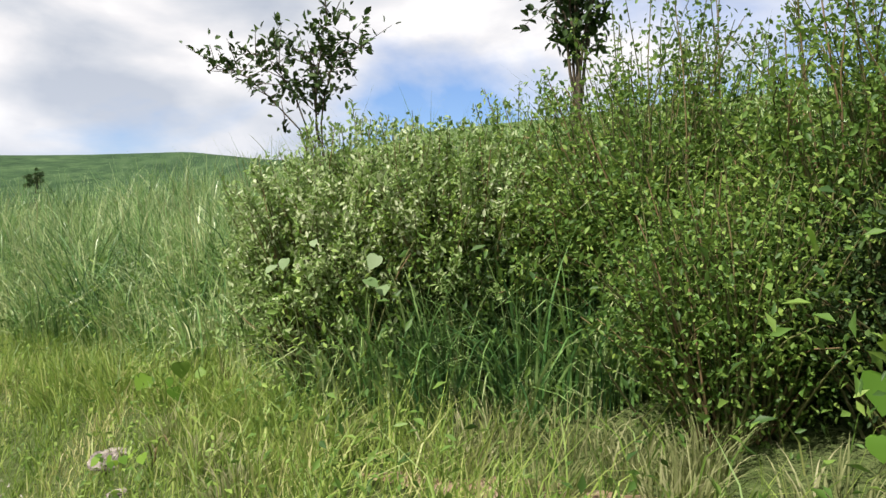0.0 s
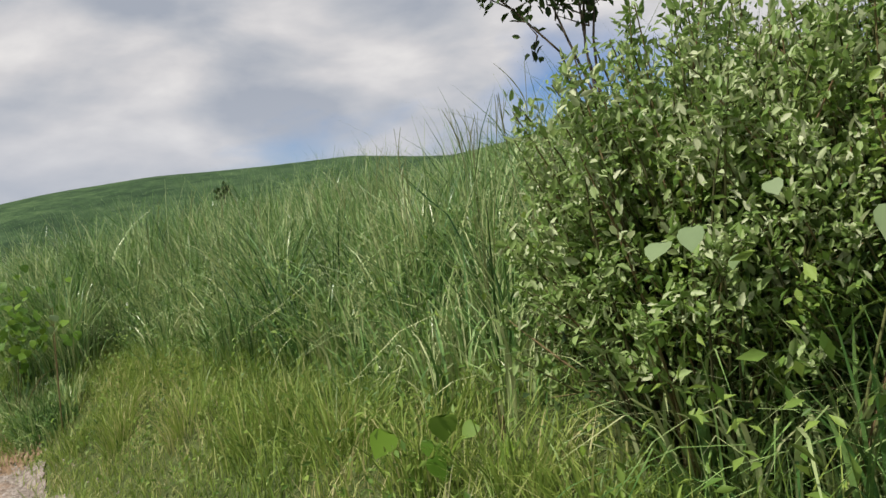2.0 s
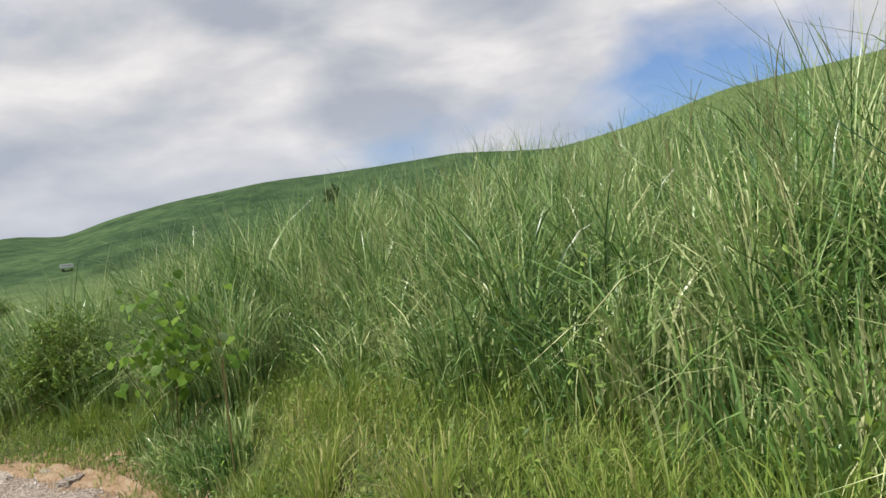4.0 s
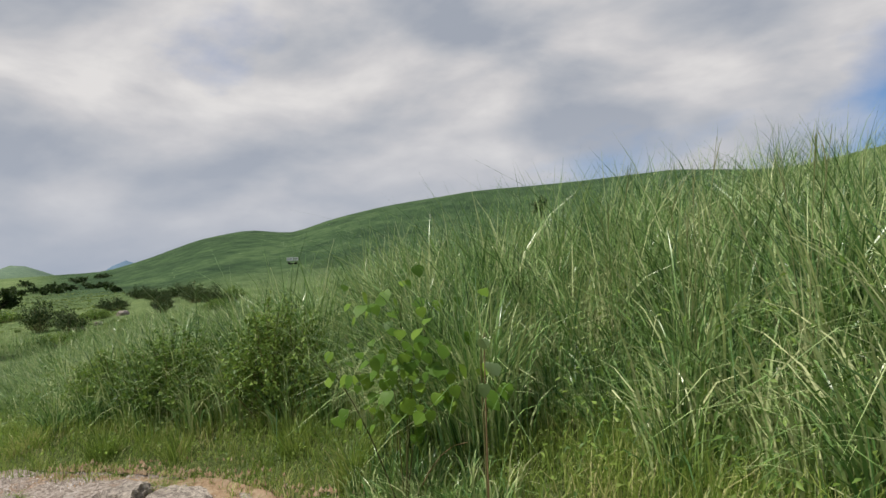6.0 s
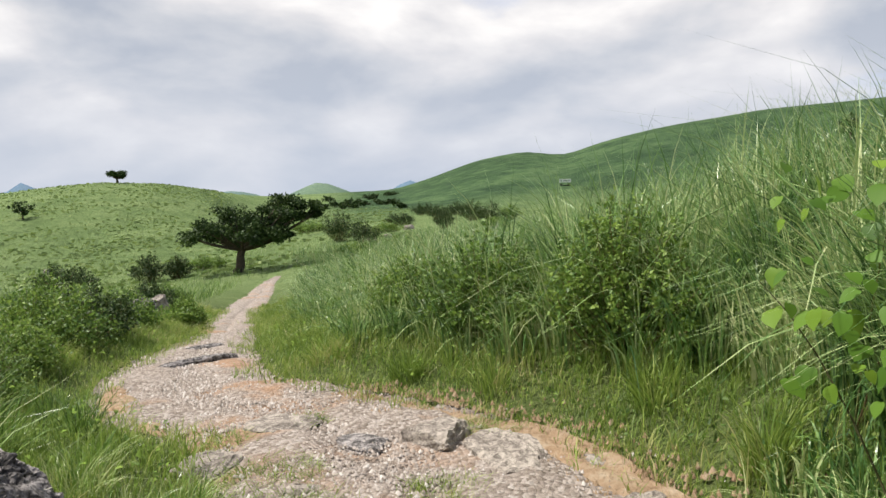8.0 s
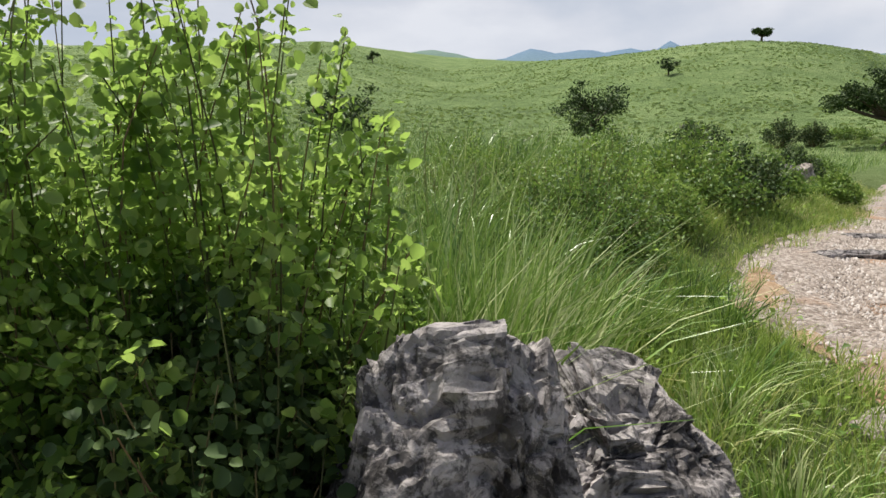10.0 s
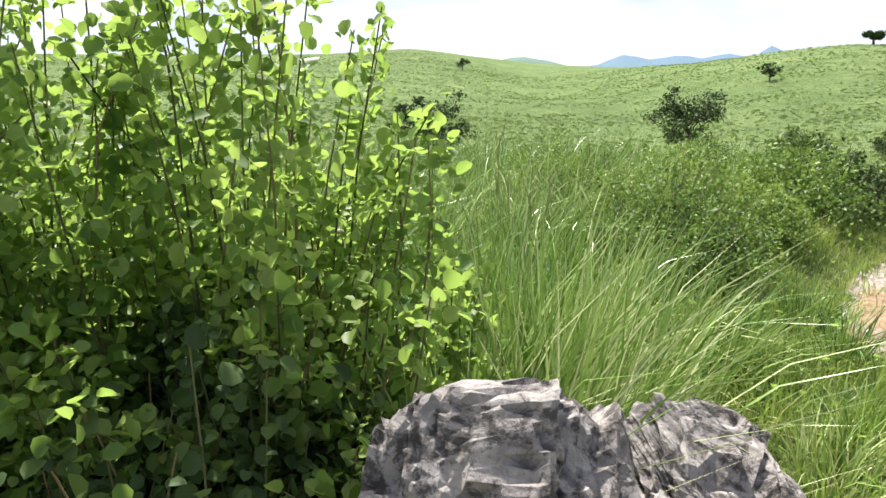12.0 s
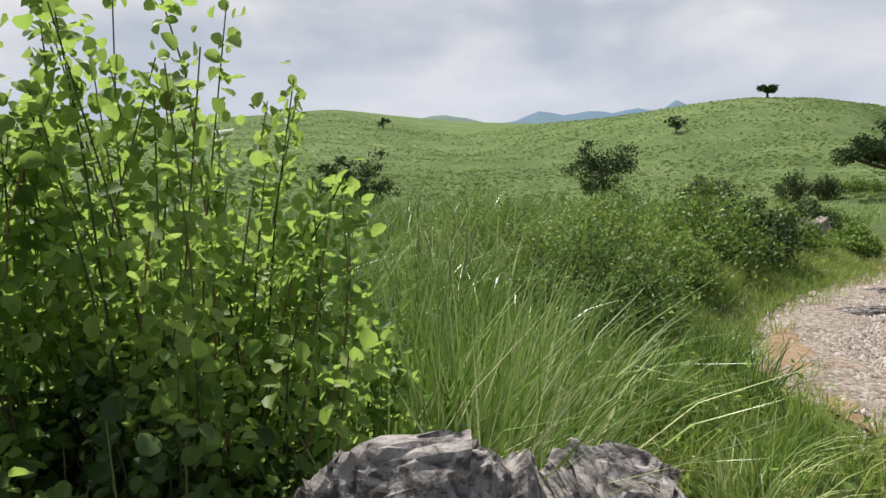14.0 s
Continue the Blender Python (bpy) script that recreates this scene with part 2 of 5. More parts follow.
# dark leaf of trees and bushes; also stands for shade inside near shrubs
M_dark = leafy("dark_leaf_and_shade", [(0.1, (0.02, 0.042, 0.014)), (0.5, (0.042, 0.082, 0.022)), (0.9, (0.085, 0.135, 0.032))], 0.6, 0.1, spec=0.2, yellow=0.08)
M_rust = leafy("rusty_leaf", [(0.1, (0.09, 0.06, 0.025)), (0.5, (0.20, 0.12, 0.045)), (0.9, (0.30, 0.24, 0.08))], 0.6, 0.25, yellow=0.1)
M_vine = leafy("vine_leaf", [(0.1, (0.05, 0.13, 0.014)), (0.5, (0.12, 0.25, 0.025)), (0.9, (0.24, 0.38, 0.04))], 0.5, 0.4, island=False, spec=0.2)
M_pale = leafy("pale_vine_leaf", [(0.1, (0.12, 0.21, 0.07)), (0.5, (0.19, 0.29, 0.115)), (0.9, (0.27, 0.36, 0.18))], 0.6, 0.3, island=False)
M_white = material("white_paint", lambda t: principled(t, ramp(t, noise_tex(t, coords(t), 4), [(0.3, (0.74, 0.74, 0.74)), (0.7, (0.82, 0.82, 0.82))]), 0.4, 0.5))
M_clay = material("orange_clay", clay_build)
M_glass = material("dark_window", lambda t: principled(t, (0.02, 0.025, 0.03), 0.08, 0.6))
M_rubber = material("rubber", lambda t: principled(t, (0.02, 0.02, 0.02), 0.85, 0.2))


# ---- the lie of the land ----
TRAIL = [(1.2, 2.2, 1.1, .55), (-.3, 4.6, 1.1, .42), (-1.6, 6.2, 1.1, .33), (-2.9, 7.6, 1.1, .27), (-4.7, 9.9, 1.1, .18), (-6.2, 11.2, 1.05, .08),
         (-8.0, 12.3, 1.05, 0), (-9.4, 12.92, 1.08, -.01), (-10.7, 13.08, 1.0, -.02), (-12.0, 12.85, .75, -.05), (-13.2, 12.38, .72, -.1), (-15, 12.68, .62, -.22),
         (-17.8, 13.5, .42, -.5), (-20.5, 14.1, .42, -.75), (-27, 15.8, .45, -1.3), (-37.6, 18.6, .45, -2.0), (-43, 20.1, .36, -2.35), (-47, 21.6, .2, -2.55)]


def spline(pts, n=6):
    p = np.array(pts, float)
    p = np.vstack([2 * p[0] - p[1], p, 2 * p[-1] - p[-2]])
    out = []
    for i in range(1, len(p) - 2):
        for u in np.arange(n) / n:
            out.append(0.5 * (2 * p[i] + (p[i + 1] - p[i - 1]) * u + (2 * p[i - 1] - 5 * p[i] + 4 * p[i + 1] - p[i + 2]) * u ** 2
                              + (3 * p[i] - p[i - 1] - 3 * p[i + 1] + p[i + 2]) * u ** 3))
    out.append(p[-2])
    return np.array(out)


TR = spline(TRAIL)


def trail_frame(x, y):
    """Signed distance to the trail's middle (right of the walk is positive), half width and height there."""
    best, d, hw, z = np.full(x.shape, 1e9), np.zeros(x.shape), np.zeros(x.shape), np.zeros(x.shape)
    for a, b in zip(TR[:-1], TR[1:]):
        ex, ey = b[0] - a[0], b[1] - a[1]
        L = ex * ex + ey * ey
        u = np.clip(((x - a[0]) * ex + (y - a[1]) * ey) / L, 0, 1)
        qx, qy = x - a[0] - u * ex, y - a[1] - u * ey
        r = np.hypot(qx, qy)
        m = r < best
        side = np.where(ex * qy - ey * qx < 0, 1.0, -1.0)
        best = np.where(m, r, best)
        d, hw, z = np.where(m, side * r, d), np.where(m, a[2] + u * (b[2] - a[2]), hw), np.where(m, a[3] + u * (b[3] - a[3]), z)
    return d, hw, z


def smooth(a, b, x):
    u = np.clip((x - a) / (b - a), 0, 1)
    return u * u * (3 - 2 * u)


def wavy(x, y, size, seed=0.0):
    """Soft unevenness between -1 and 1."""
    s = 0
    for k, (ang, f) in enumerate(((0.3, 1.0), (1.4, 1.27), (2.5, 0.83), (0.9, 1.9), (2.0, 2.3), (3.0, 3.1))):
        s = s + np.sin((x * math.cos(ang) + y * math.sin(ang)) * 6.283 * f / size + seed * 1.7 + k * 2.1) / (1 + 0.5 * k)
    return s / 2.6


CX, CY = -7.0, 12.0
# skyline: yaw to the left of north, elevation, distance of the crest, distance of its foot, height of the foot
SKY = [(-180, 1.0, 200, 60, 0), (-150, 3, 120, 30, 1), (-110, 7, 90, 20, 2), (-60, 9.5, 80, 20, 2.5), (-15, 9.0, 80, 20, 2.5), (3, 7.9, 85, 20, 2.5), (11, 6.2, 110, 25, 2.4),
       (17, 5.2, 230, 40, 2.4), (25, 5.87, 320, 90, 1.5), (32, 5.5, 330, 100, 1.0), (40, 5.25, 330, 110, 0.5), (47, 4.4, 330, 120, 0), (51, 3.6, 330, 120, -.5),
       (54, 2.62, 330, 120, -1), (57, 3.05, 340, 130, -1), (60.7, 2.45, 340, 130, -1.5), (64, 1.3, 340, 150, -1.5), (67, 0.42, 340, 150, -2), (72, 0.25, 400, 150, -2.5),
       (77, 0.1, 400, 90, -3), (80, 0.55, 170, 70, -3.2), (84, 1.15, 155, 62, -3.6), (88, 1.3, 150, 60, -4), (91, 1.05, 150, 60, -4.1), (93.5, 0.72, 150, 60, -4.2), (98, 0.05, 155, 60, -4.3),
       (103, -0.2, 200, 62, -4.5), (109, 0.1, 320, 65, -4.5), (114, 0.65, 240, 65, -4.2), (118, 1.15, 220, 65, -4), (124, 0.75, 220, 65, -3.5), (135, 0.6, 220, 60, -2), (155, 0.7, 200, 60, -1), (180, 1.0, 200, 60, 0)]
_yaw = np.arange(-180, 180.01, 0.5)
_tab = []
for k in range(1, 5):
    v = np.interp(_yaw, [s[0] for s in SKY], [s[k] for s in SKY])
    ker = np.exp(-np.linspace(-2, 2, 9) ** 2)
    _tab.append(np.convolve(np.pad(v, 4, "edge"), ker / ker.sum(), "valid"))
# distant ranges beyond the hills: yaw, elevation, width
FAR = [(72.5, 1.0, 3.0, 900), (79, 0.55, 3.0, 1300), (65.7, 1.12, 1.6, 3000), (63, .6, 4, 3000), (92.6, 1.32, 1.5, 3000), (95.4, .85, 2.0, 3000), (98.5, .72, 2.5, 3000), (102.4, .75, 1.8, 3000), (99, .55, 5, 3000), (110, 0.55, 4, 1200), (86, .5, 4, 3000)]


def height(x, y):
    x, y = np.asarray(x, float), np.asarray(y, float)
    d, hw, zt = trail_frame(x, y)
    out = np.abs(d) - hw
    east = smooth(-13, -7, x)
    bank = smooth(-0.05, 0.75, out) * (0.12 + 0.42 * east) + np.clip(out - 0.5, 0, 30) * (0.06 + 0.12 * smooth(-24, -6, x))
    fall = -np.clip(out - 0.4, 0, 40) * 0.045 + 0.10 * smooth(0.05, 0.5, out)
    near = zt + np.where(d > 0, bank, fall) + np.where(out > 0, 0.05 * wavy(x, y, 2.3) * smooth(0, 1, out), -0.035)
    rx, ry = x - CX, y - CY
    r = np.hypot(rx, ry)
    yaw = np.degrees(np.arctan2(-rx, ry))
    el, rc, r0, z0 = (np.interp(yaw, _yaw, t) for t in _tab)
    crest = 1.45 + rc * np.tan(np.radians(el))
    up = smooth(0, 1, (r - r0) / (rc - r0))
    far = z0 + (crest - z0) * up - smooth(rc, rc * 2.2, r) * (crest - z0 + 6) 
    rough = smooth(40, 120, r) * (1 - smooth(400, 900, r))
    far = far + rough * (0.5 * wavy(x, y, 37, 1) + 0.18 * wavy(x, y, 11, 2)) * smooth(0, .9, (rc - r) / rc + .15)
    for fy, fe, fw, fr in FAR:
        far = np.maximum(far, (12 + fr * np.tan(np.radians(fe))) * np.exp(-((yaw - fy) / fw) ** 2) * np.exp(-((r - fr) / (fr * 0.16)) ** 2) * (1 + 0.06 * wavy(yaw, yaw * 0, 1.3, fy)) - 10)
    w = smooth(16, 55, r)
    return near * (1 - w) + far * w


def mesh_from(name, verts, quads=None, tris=None, material=None, smooth_shade=False):
    """A mesh out of arrays of corners and faces."""
    me = bpy.data.meshes.new(name)
    parts, totals = [], []
    for f in (quads, tris):
        if f is not None and len(f):
            f = np.asarray(f, np.int32)
            parts.append(f.ravel())
            totals.append(np.full(len(f), f.shape[1], np.int32))
    loops, totals = np.concatenate(parts), np.concatenate(totals)
    me.vertices.add(len(verts))
    me.vertices.foreach_set("co", np.asarray(verts, np.float32).ravel())
    me.loops.add(len(loops))
    me.loops.foreach_set("vertex_index", loops)
    me.polygons.add(len(totals))
    me.polygons.foreach_set("loop_start", np.concatenate([[0], np.cumsum(totals)[:-1]]).astype(np.int32))
    me.polygons.foreach_set("loop_total", totals)
    if smooth_shade:
        me.polygons.foreach_set("use_smooth", np.ones(len(totals), bool))
    me.update(calc_edges=True)
    me.validate()
    if material:
        me.materials.append(material)
    return me


def thing(name, label, category, group="", kind="", at=(0, 0, 0)):
    ob = new(name)
    ob.location = at
    ob.empty_display_size = 0.1
    return tagged(ob, label, category, group, kind)


def part(name, me, parent, label="", at=None):
    ob = new(name, me)
    ob.parent = parent
    if at is not None:
        ob.matrix_basis = at
    if label:
        tagged(ob, label)
    return ob


# ---- ground and trail ----
def build_ground():
    rings = np.concatenate([[0.02], np.geomspace(0.25, 4700, 250)])
    ang = np.linspace(0, 2 * np.pi, 400, endpoint=False)
    R, A = np.meshgrid(rings, ang, indexing="ij")
    X, Y = CX - R * np.sin(A), CY + R * np.cos(A)
    Z = height(X, Y)
    n, m = R.shape
    idx = np.arange(n * m).reshape(n, m)
    nxt = np.roll(idx, -1, axis=1)
    quads = np.stack([idx[:-1], nxt[:-1], nxt[1:], idx[1:]], -1).reshape(-1, 4)[:, ::-1]
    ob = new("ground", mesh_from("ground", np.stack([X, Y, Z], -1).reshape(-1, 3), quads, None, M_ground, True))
    tagged(ob, "rolling green grassland hills with bare soil near the trail", "ground", kind="structure")


def build_trail():
    c = spline([tuple(p) for p in TR], 6)
    t = np.gradient(c[:, :2], axis=0)
    t /= np.linalg.norm(t, axis=1)[:, None]
    right = np.stack([t[:, 1], -t[:, 0]], -1)
    u = np.linspace(-1, 1, 41)
    ragged = 1.0 + 0.10 * wavy(c[:, 0], c[:, 1], 1.1, 4) + 0.07 * wavy(c[:, 0], c[:, 1], 0.33, 14)
    ragged2 = 1.0 + 0.10 * wavy(c[:, 0], c[:, 1], 1.3, 9) + 0.08 * wavy(c[:, 0], c[:, 1], 0.37, 19)
    off = np.where(u[None] < 0, ragged[:, None], ragged2[:, None]) * c[:, 2:3] * u[None] * 1.04
    X, Y = c[:, 0:1] + right[:, 0:1] * off, c[:, 1:2] + right[:, 1:2] * off
    Z = height(X, Y) + 0.035 * (1 - np.abs(u[None]) ** 6 * 1.6) + 0.02 + 0.012 * wavy(X, Y, 0.45, 3) + 0.02 * wavy(X, Y, 1.4, 5) - 0.03 * np.exp(-((u[None] + 0.25 * wavy(X, Y, 5, 2)) / 0.15) ** 2)
    n, m = X.shape
    idx = np.arange(n * m).reshape(n, m)
    quads = np.stack([idx[:-1, :-1], idx[1:, :-1], idx[1:, 1:], idx[:-1, 1:]], -1).reshape(-1, 4)[:, ::-1]
    ob = new("path", mesh_from("path", np.stack([X, Y, Z], -1).reshape(-1, 3), quads, None, M_trail, True))
    tagged(ob, "worn gravel footpath with patches of orange clay", "path", kind="structure")


build_ground()
build_trail()
rng = np.random.default_rng(7)


# ---- blades and leaves ----
def blades(pos, length, width, lean, wind=(0.25, 0.1), segs=3, curl=0.9, ang=None, arch=1.8):
    """Tapered, bent blades rooted at pos."""
    n = len(pos)
    if ang is None:
        ang = rng.uniform(0, 2 * np.pi, n)
    dirx, diry = np.cos(ang) * lean + wind[0] * lean, np.sin(ang) * lean + wind[1] * lean
    face = rng.uniform(0, 2 * np.pi, n)
    sx, sy = np.cos(face), np.sin(face)
    u = np.linspace(0, 1, segs + 1)
    V = np.zeros((n, 2 * segs + 1, 3))
    droop = rng.uniform(0.3, 1.0, n) * curl
    for k, uk in enumerate(u):
        bend = uk ** arch
        cx = pos[:, 0] + dirx * length * bend
        cy = pos[:, 1] + diry * length * bend
        cz = pos[:, 2] + length * (uk - droop * np.clip(lean, 0, 1.2) * 0.75 * uk ** 3)
        w = width * (0.75 + 0.5 * uk - 1.25 * uk ** 2) if k else width * 0.7
        if k < segs:
            for j, sgn in ((0, -1), (1, 1)):
                V[:, 2 * k + j] = np.stack([cx + sgn * sx * w / 2, cy + sgn * sy * w / 2, cz], -1)
        else:
            V[:, 2 * segs] = np.stack([cx, cy, cz], -1)
    base = np.arange(n)[:, None] * (2 * segs + 1)
    quads = np.concatenate([base + np.array([2 * k, 2 * k + 1, 2 * k + 3, 2 * k + 2]) for k in range(segs - 1)]) if segs > 1 else None
    tris = base + np.array([2 * segs - 2, 2 * segs - 1, 2 * segs])
    return V.reshape(-1, 3), quads, tris


def grass_stuff(name, label, category, pos, length, width, lean, mat, segs=3, wind=(0.25, 0.1), curl=0.9, ang=None, arch=1.8):
    v, q, t = blades(pos, length, width, lean, wind, segs, curl, ang, arch)
    ob = new(name, mesh_from(name, v, q, t, mat))
    return tagged(ob, label, category, kind="stuff")


ROUND = np.array([(0, 0), (0.16, 0.30), (0.52, 0.44), (0.86, 0.30), (1, 0), (0.86, -0.30), (0.52, -0.44), (0.16, -0.30)])
LONG = np.array([(0, 0), (0.30, 0.20), (0.70, 0.17), (1, 0), (0.70, -0.17), (0.30, -0.20)])
OVAL = np.array([(0, 0), (0.28, 0.22), (0.66, 0.25), (1, 0), (0.66, -0.25), (0.28, -0.22)])
KITE = np.array([(0, 0), (0.45, 0.34), (1, 0), (0.45, -0.34)])


def leaves(pos, size, outline, tilt=0.6, up=0.4, fold=0.25):
    """Folded leaves at pos, each pointing its own way."""
    n, k = len(pos), len(outline)
    d = rng.normal(size=(n, 3))
    d[:, 2] += up
    d /= np.linalg.norm(d, axis=1)[:, None]
    nrm = rng.normal(size=(n, 3)) * tilt + np.array([0, 0, 1.0])
    side = np.cross(d, nrm)
    side /= np.linalg.norm(side, axis=1)[:, None] + 1e-9
    nrm = np.cross(side, d)
    s = size[:, None]
    V = np.zeros((n, k, 3))
    for i, (a, b) in enumerate(outline):
        V[:, i] = pos + d * s * a + side * s * b + nrm * s * (abs(b) * fold * 2 - 0.12 * a * a)
    base = np.arange(n)[:, None] * k
    if k == 6:
        return V.reshape(-1, 3), np.concatenate([base + np.array([0, 3, 2, 1]), base + np.array([0, 5, 4, 3])]), None
    if k == 8:
        return V.reshape(-1, 3), np.concatenate([base + np.array([0, 4, 3, 2]), base + np.array([0, 6, 5, 4])]), np.concatenate([base + np.array([0, 2, 1]), base + np.array([0, 7, 6])])
    return V.reshape(-1, 3), None, np.concatenate([base + np.array([0, 2, 1]), base + np.array([0, 3, 2])])


def tubes(lines, radii, sides=4):
    """Tapered round stems along lines (n, k, 3)."""
    lines = np.asarray(lines)
    n, k, _ = lines.shape
    radii = np.broadcast_to(np.asarray(radii), (n, k))
    t = np.gradient(lines, axis=1)
    t /= np.linalg.norm(t, axis=2)[..., None] + 1e-9
    ref = np.where(np.abs(t[..., 2:3]) > 0.9, np.array([1.0, 0, 0]), np.array([0, 0, 1.0]))
    a = np.cross(t, ref)
    a /= np.linalg.norm(a, axis=2)[..., None] + 1e-9
    b = np.cross(t, a)
    V = np.zeros((n, k, sides, 3))
    for s in range(sides):
        w = 2 * np.pi * s / sides
        V[:, :, s] = lines + (a * math.cos(w) + b * math.sin(w)) * radii[..., None]
    idx = np.arange(n * k * sides).reshape(n, k, sides)
    nx = np.roll(idx, -1, axis=2)
    quads = np.stack([idx[:, :-1], nx[:, :-1], nx[:, 1:], idx[:, 1:]], -1).reshape(-1, 4)
    return V.reshape(-1, 3), quads


def shrub(name, label, category, x, y, rx, ry, h, stems, per, size, mat, outline=KITE, bare=0.25, spread=0.05, stem_r=0.006, group="", z=None, up=0.5, tips=1.0, dome=0.55):
    """Stems that fan out from the base, with leaves along their outer part."""
    z0 = float(height(x, y)) - 0.03 if z is None else z
    ob = thing(name, label, category, group, at=(x, y, z0))
    ang, rad = rng.uniform(0, 2 * np.pi, stems), np.sqrt(rng.uniform(0, 1, stems))
    top = h * (1 - dome * rad ** 2) * rng.uniform(0.45, 1.06, stems) ** 0.85 * tips
    tip = np.stack([rx * rad * np.cos(ang), ry * rad * np.sin(ang), top], -1)
    root = tip * np.array([0.25, 0.25, 0]) + rng.normal(size=(stems, 3)) * np.array([0.04, 0.04, 0])
    root[:, 2] = 0
    u = np.linspace(0, 1, 6)[None, :, None]
    mid = (root + tip) / 2 + np.array([0, 0, 0.12 * h]) + rng.normal(size=(stems, 3)) * 0.07 * h
    lines = (1 - u) ** 2 * root[:, None] + 2 * u * (1 - u) * mid[:, None] + u ** 2 * tip[:, None]
    v, q = tubes(lines, np.linspace(stem_r, stem_r * 0.3, 6)[None], 4)
    part("branchwork", mesh_from("branchwork", v, q, None, M_stem, True), ob, "thin green-brown stems")
    w = bare + (1 - bare) * rng.uniform(0, 1, (stems, per)) ** 0.8
    w = w[..., None]
    p = (1 - w) ** 2 * root[:, None] + 2 * w * (1 - w) * mid[:, None] + w ** 2 * tip[:, None]
    p = p + rng.normal(size=p.shape) * spread * (1.25 - 0.8 * w)
    p = p.reshape(-1, 3)
    p[:, 2] = np.maximum(p[:, 2], 0.02)
    v, q, t = leaves(p, rng.uniform(0.5, 1.3, len(p)) * size, outline, up=up)
    part("foliage", mesh_from("foliage", v, q, t, mat), ob)
    return ob


def tree(name, label, x, y, h, crown_r, n_leaves, size, mat, lean=(0, 0), trunk_r=0.12, clear=0.35, flat=0.45, limbs=9, z=None, group=""):
    """Tapered trunk, limbs and a ragged crown made of leaf clumps."""
    z0 = float(height(x, y)) - 0.08 if z is None else z
    ob = thing(name, label, "tree", group, at=(x, y, z0))
    u = np.linspace(0, 1, 8)
    fork = np.array([lean[0] * 0.4, lean[1] * 0.4, h * clear])
    top = np.array([lean[0], lean[1], h * 0.8])
    trunk = np.stack([u ** 1.3 * top[0] + 0.04 * h * np.sin(u * 5), u ** 1.3 * top[1] + 0.02 * h * np.sin(u * 4 + 1), u * top[2]], -1)
    v, q = tubes(trunk[None], np.linspace(trunk_r, trunk_r * 0.25, 8)[None], 8)
    part("trunk", mesh_from("trunk", v, q, None, M_bark, True), ob, "dark leaning trunk")
    ang = np.linspace(0, 2 * np.pi, limbs, endpoint=False) + rng.uniform(-.3, .3, limbs)
    reach = crown_r * rng.uniform(0.55, 1.0, limbs)
    tips = np.stack([lean[0] + np.cos(ang) * reach, lean[1] + np.sin(ang) * reach, h * rng.uniform(1 - flat, 0.97, limbs)], -1)
    u3 = np.linspace(0, 1, 7)[None, :, None]
    start = trunk[rng.integers(3, 6, limbs)]
    mid = start * 0.5 + tips * 0.5 + np.stack([np.zeros(limbs), np.zeros(limbs), np.full(limbs, 0.05 * h)], -1)
    lines = (1 - u3) ** 2 * start[:, None] + 2 * u3 * (1 - u3) * mid[:, None] + u3 ** 2 * tips[:, None]
    for line in lines:
        v, q = tubes(line[None], np.linspace(trunk_r * 0.45, trunk_r * 0.08, 7)[None], 5)
        part("limb", mesh_from("limb", v, q, None, M_bark, True), ob)
    k = limbs * 5 + 6
    w = rng.uniform(0.45, 1.05, k)[:, None]
    li = rng.integers(0, limbs, k)
    cen = (1 - w) ** 2 * start[li] + 2 * w * (1 - w) * mid[li] + w ** 2 * tips[li] + rng.normal(size=(k, 3)) * crown_r * 0.10
    cen[-10:] = np.array([lean[0] * 0.8, lean[1] * 0.8, 0]) + np.stack([rng.normal(size=10) * crown_r * 0.25, rng.normal(size=10) * crown_r * 0.25, h * rng.uniform(clear + 0.2 * (1 - clear), 0.95, 10)], -1)
    which = rng.integers(0, k, n_leaves)
    cr = crown_r * rng.uniform(0.14, 0.30, k)
    off = rng.normal(size=(n_leaves, 3))
    off *= (rng.uniform(0, 1, n_leaves) ** 0.45 / np.linalg.norm(off, axis=1))[:, None] * np.array([1, 1, 0.55])
    p = cen[which] + off * cr[which][:, None]
    v, q, t = leaves(p, rng.uniform(0.6, 1.3, n_leaves) * size, KITE, tilt=0.8, up=0.2)
    part("crown", mesh_from("crown", v, q, t, mat), ob)
    return ob


